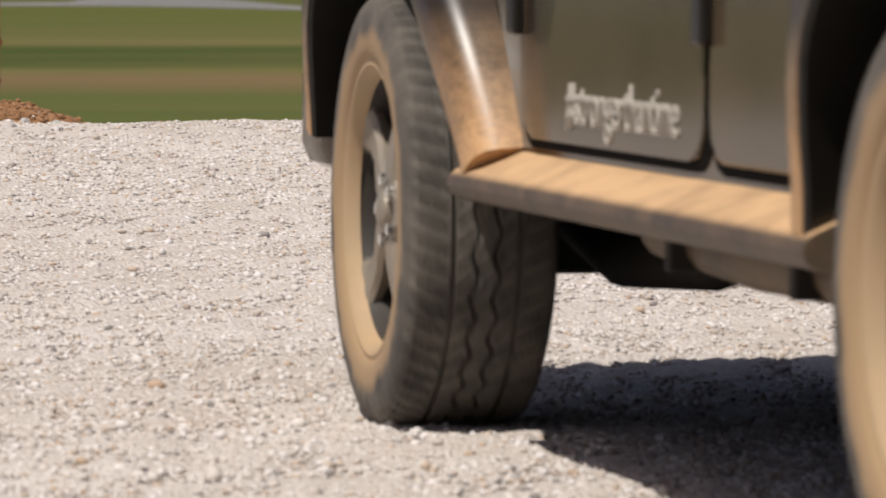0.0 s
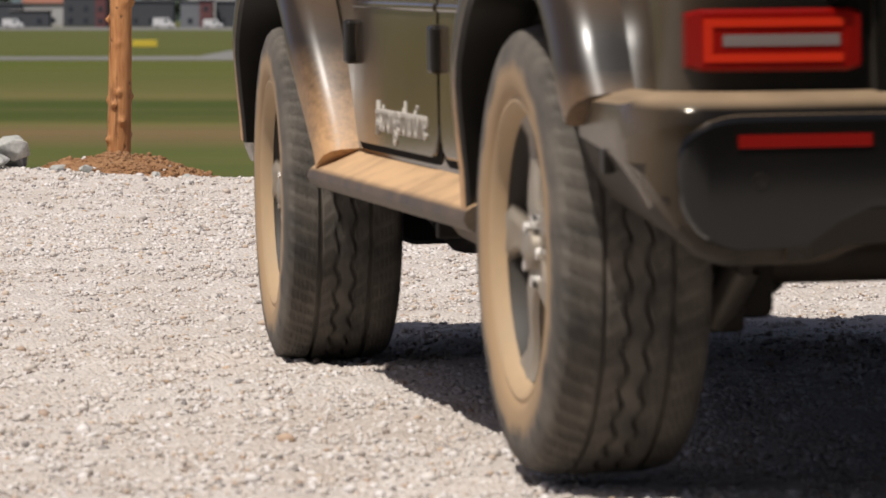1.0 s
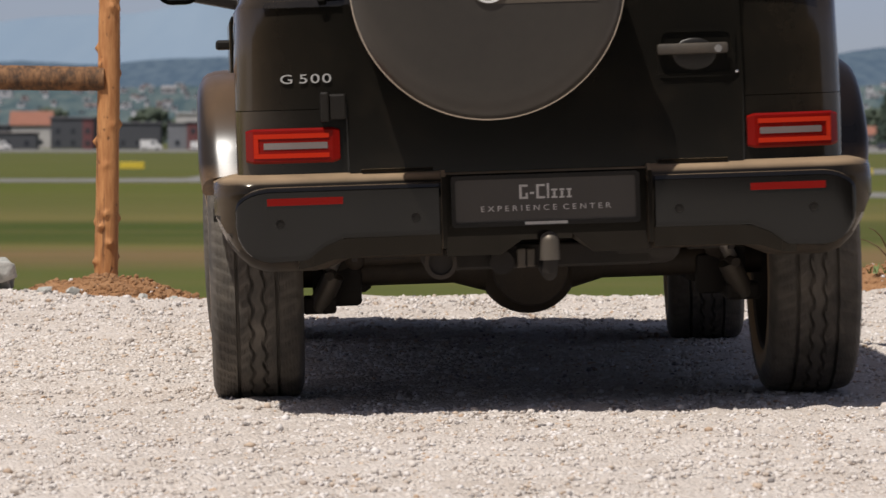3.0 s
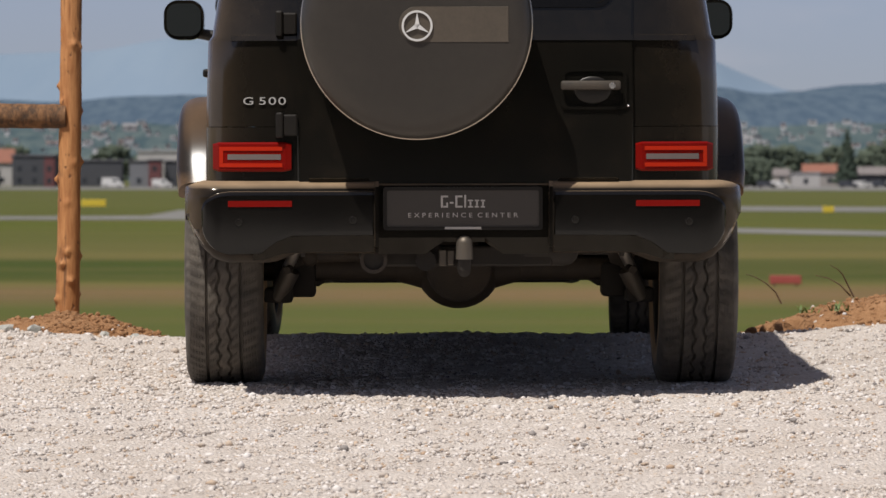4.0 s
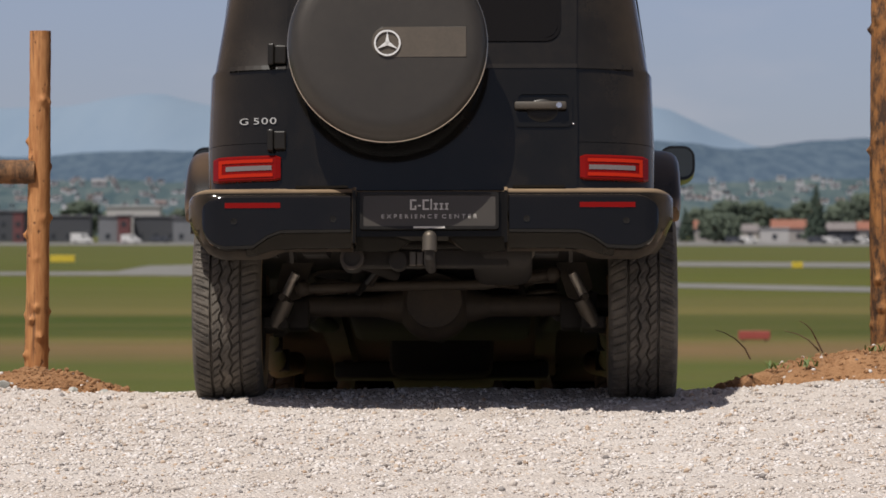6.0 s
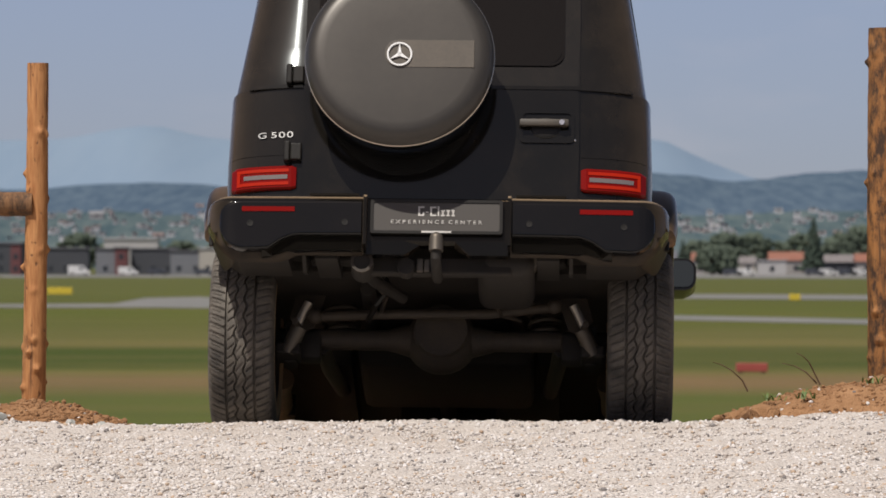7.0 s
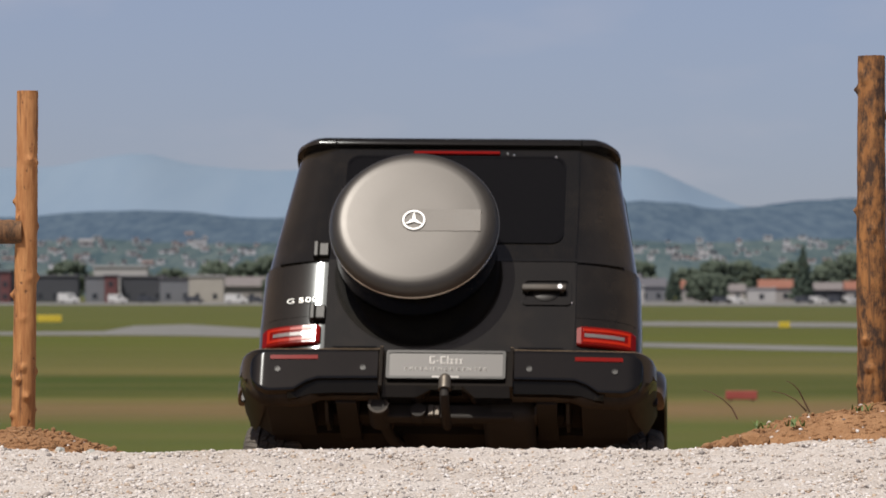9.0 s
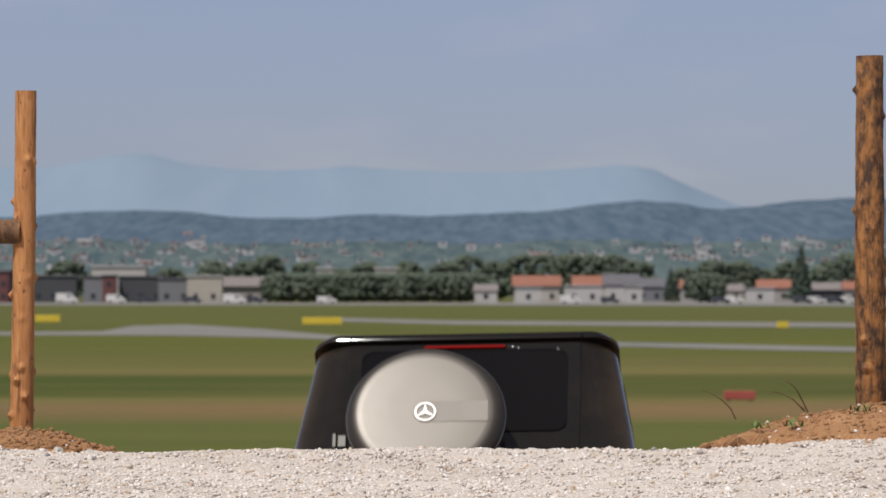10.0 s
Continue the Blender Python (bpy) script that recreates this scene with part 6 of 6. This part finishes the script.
def make_wheel():
    """The outer face looks to -x; the axle lies on x."""
    bm = bmesh.new()
    tube(bm, (-0.095, 0, 0), (0.06, 0, 0), 0.075, 0.09, 28)
    w = part("wheel", bm, M_RIM, car, "five-spoke alloy wheel caked in tan dust", True)
    part("tyre", tyre_mesh(), M_TYRE, w, "worn road-dusty tyre with zigzag grooves", True)
    bm = bmesh.new()
    revolved(bm, [(-0.120, 0.250), (-0.126, 0.258), (-0.124, 0.266), (-0.112, 0.268), (-0.10, 0.256), (0.0, 0.240), (0.11, 0.256), (0.12, 0.268), (0.126, 0.262), (0.12, 0.252), (0.0, 0.228), (-0.08, 0.236), (-0.10, 0.240)], 72)
    part("rim", bm, M_BARREL, w, "dull barrel of the wheel", smooth=True)
    bm = bmesh.new()
    revolved(bm, [(-0.100, 0.236), (-0.122, 0.246), (-0.1285, 0.258), (-0.1265, 0.268), (-0.112, 0.270), (-0.104, 0.25)], 72)
    part("rim_edge", bm, M_LIP, w, "rim edge caked in tan dust", smooth=True)
    for k in range(5):
        a = 2 * math.pi * k / 5 + 0.3
        rot = Matrix.Rotation(a, 3, "X")
        bm = bmesh.new()
        loops = []
        for r, wd, x, th in ((0.05, 0.040, -0.098, 0.05), (0.085, 0.034, -0.101, 0.045), (0.12, 0.028, -0.098, 0.036), (0.165, 0.027, -0.092, 0.032), (0.205, 0.033, -0.093, 0.03), (0.232, 0.047, -0.102, 0.028), (0.246, 0.060, -0.108, 0.024)):
            sec = [(x, -wd * 0.72), (x + 0.003, 0.0), (x, wd * 0.72), (x + 0.010, wd), (x + th, wd * 0.85), (x + th, -wd * 0.85), (x + 0.010, -wd)]
            loops.append([rot @ Vector((xx, t, r)) for xx, t in sec])
        lofted(bm, loops)
        part("spoke", bm, M_RIM, w, smooth=True)
        bm = bmesh.new()
        b = rot @ Vector((0, 0.0, 0.056))
        c = Matrix.Rotation(a + 0.63, 3, "X") @ Vector((0, 0, 0.056))
        tube(bm, (-0.108, c.y, c.z), (-0.085, c.y, c.z), 0.0115, seg=6)
        part("wheel_bolt", bm, M_CHROME, w)
    bm = bmesh.new()
    revolved(bm, [(-0.116, 0.001), (-0.114, 0.025), (-0.108, 0.033), (-0.09, 0.036), (-0.09, 0.001)], 28)
    part("hub_cap", bm, M_RIM, w, "round metal hub cap", True)
    bm = bmesh.new()
    revolved(bm, [(-0.015, 0.06), (-0.015, 0.19), (0.012, 0.19), (0.012, 0.06)], 56)
    part("brake_disc", bm, M_BARREL, w, "steel brake disc", True)
    return w


wheel = make_wheel()
SPOTS = [(0.004 - TRACK, 0.0), (-TRACK, WB), (TRACK + 0.006, 0.0), (TRACK, WB)]
wheels = [wheel] + [copy_thing(wheel, Matrix.Identity(4)) for _ in range(3)]


# the rear springs: squat under power, lift under braking
SQUAT_T, SQUAT = (0, 1.8, 2.5, 3.2, 4.5, 5.0, 5.5, 7.0, 10.0), (0.028, 0.026, 0.012, 0.010, -0.024, -0.026, 0.0, 0.0, 0.0)


def motions():
    # seconds; place of the rear axle's foot; heading, pitch and roll in degrees
    rows = [
        (0, 1.534, 5.892, -0.005, 13.73, 0.06, 0.45), (0.5, 1.193, 7.120, 0.000, 12.78, 0.33, -0.55), (1, 0.891, 8.483, 0.008, 11.60, 0.48, -0.85),
        (1.5, 0.602, 9.877, 0.006, 10.39, 0.88, -0.95), (2, 0.380, 11.306, 0.022, 8.17, 1.00, -1.30), (2.5, 0.156, 12.905, 0.040, 5.75, 1.15, -1.70),
        (3, 0.015, 14.344, 0.032, 3.75, 0.90, -1.90), (4.5, -0.117, 17.725, 0.103, 0.73, 0.02, 0.50), (5, -0.107, 18.277, 0.087, -0.12, -2.09, 0.05),
        (5.5, -0.097, 18.689, 0.112, -0.56, -5.43, -0.46), (7, -0.064, 19.847, 0.101, -1.28, -18.74, 0.70), (7.5, -0.041, 20.257, 0.037, -1.38, -22.65, -0.09),
        (8, -0.035, 20.715, -0.077, -1.49, -27.08, -0.29), (8.5, -0.008, 21.189, -0.288, -2.09, -30.01, 0.00), (9, 0.025, 21.691, -0.544, -2.88, -31.73, 0.55),
        (9.5, 0.069, 22.318, -0.914, -3.57, -33.11, -1.00), (10, 0.123, 22.969, -1.442, -4.29, -33.73, -1.35),
    ]
    walk(car, [(t, Matrix.Translation((x, y, z)) @ Matrix.Rotation(radians(h_), 4, "Z") @ Matrix.Rotation(radians(p), 4, "X") @ Matrix.Rotation(radians(r), 4, "Y")) for t, x, y, z, h_, p, r in rows])
    # the wheels roll by the way travelled
    ts = [r[0] for r in rows]
    pos = np.array([r[1:4] for r in rows])
    run = np.concatenate([[0], np.cumsum(np.linalg.norm(np.diff(pos, axis=0), axis=1))])
    steps = [round(0.2 * k, 2) for k in range(51)]
    heading, roll = [r[4] for r in rows], [r[6] for r in rows]
    # the front wheels steer into the bend that the heading describes
    bend = np.interp(run, (run[1:] + run[:-1]) / 2, radians(1) * np.diff(heading) / np.diff(run))
    for w, (x, y) in zip(wheels, SPOTS):
        keys = []
        for t in steps:
            turn = -float(np.interp(t, ts, run)) / TR
            # the body leans in the bend while the wheels stay flat on the track
            lean = 0.6 * x * math.sin(radians(float(np.interp(t, ts, roll)))) * max(0.0, min(1.0, (5.5 - t) / 1.5))
            steer = math.atan(WB * float(np.interp(t, ts, bend))) if y > 1 else 0.0
            m = Matrix.Translation((x, y, TR + (float(np.interp(t, SQUAT_T, SQUAT)) if y < 1 else -0.008) + lean)) @ Matrix.Rotation(steer, 4, "Z") @ Matrix.Rotation(turn, 4, "X")
            if x > 0:
                m = m @ Matrix.Rotation(math.pi, 4, "Z")
            keys.append((t, m))
        walk(w, keys)


motions()
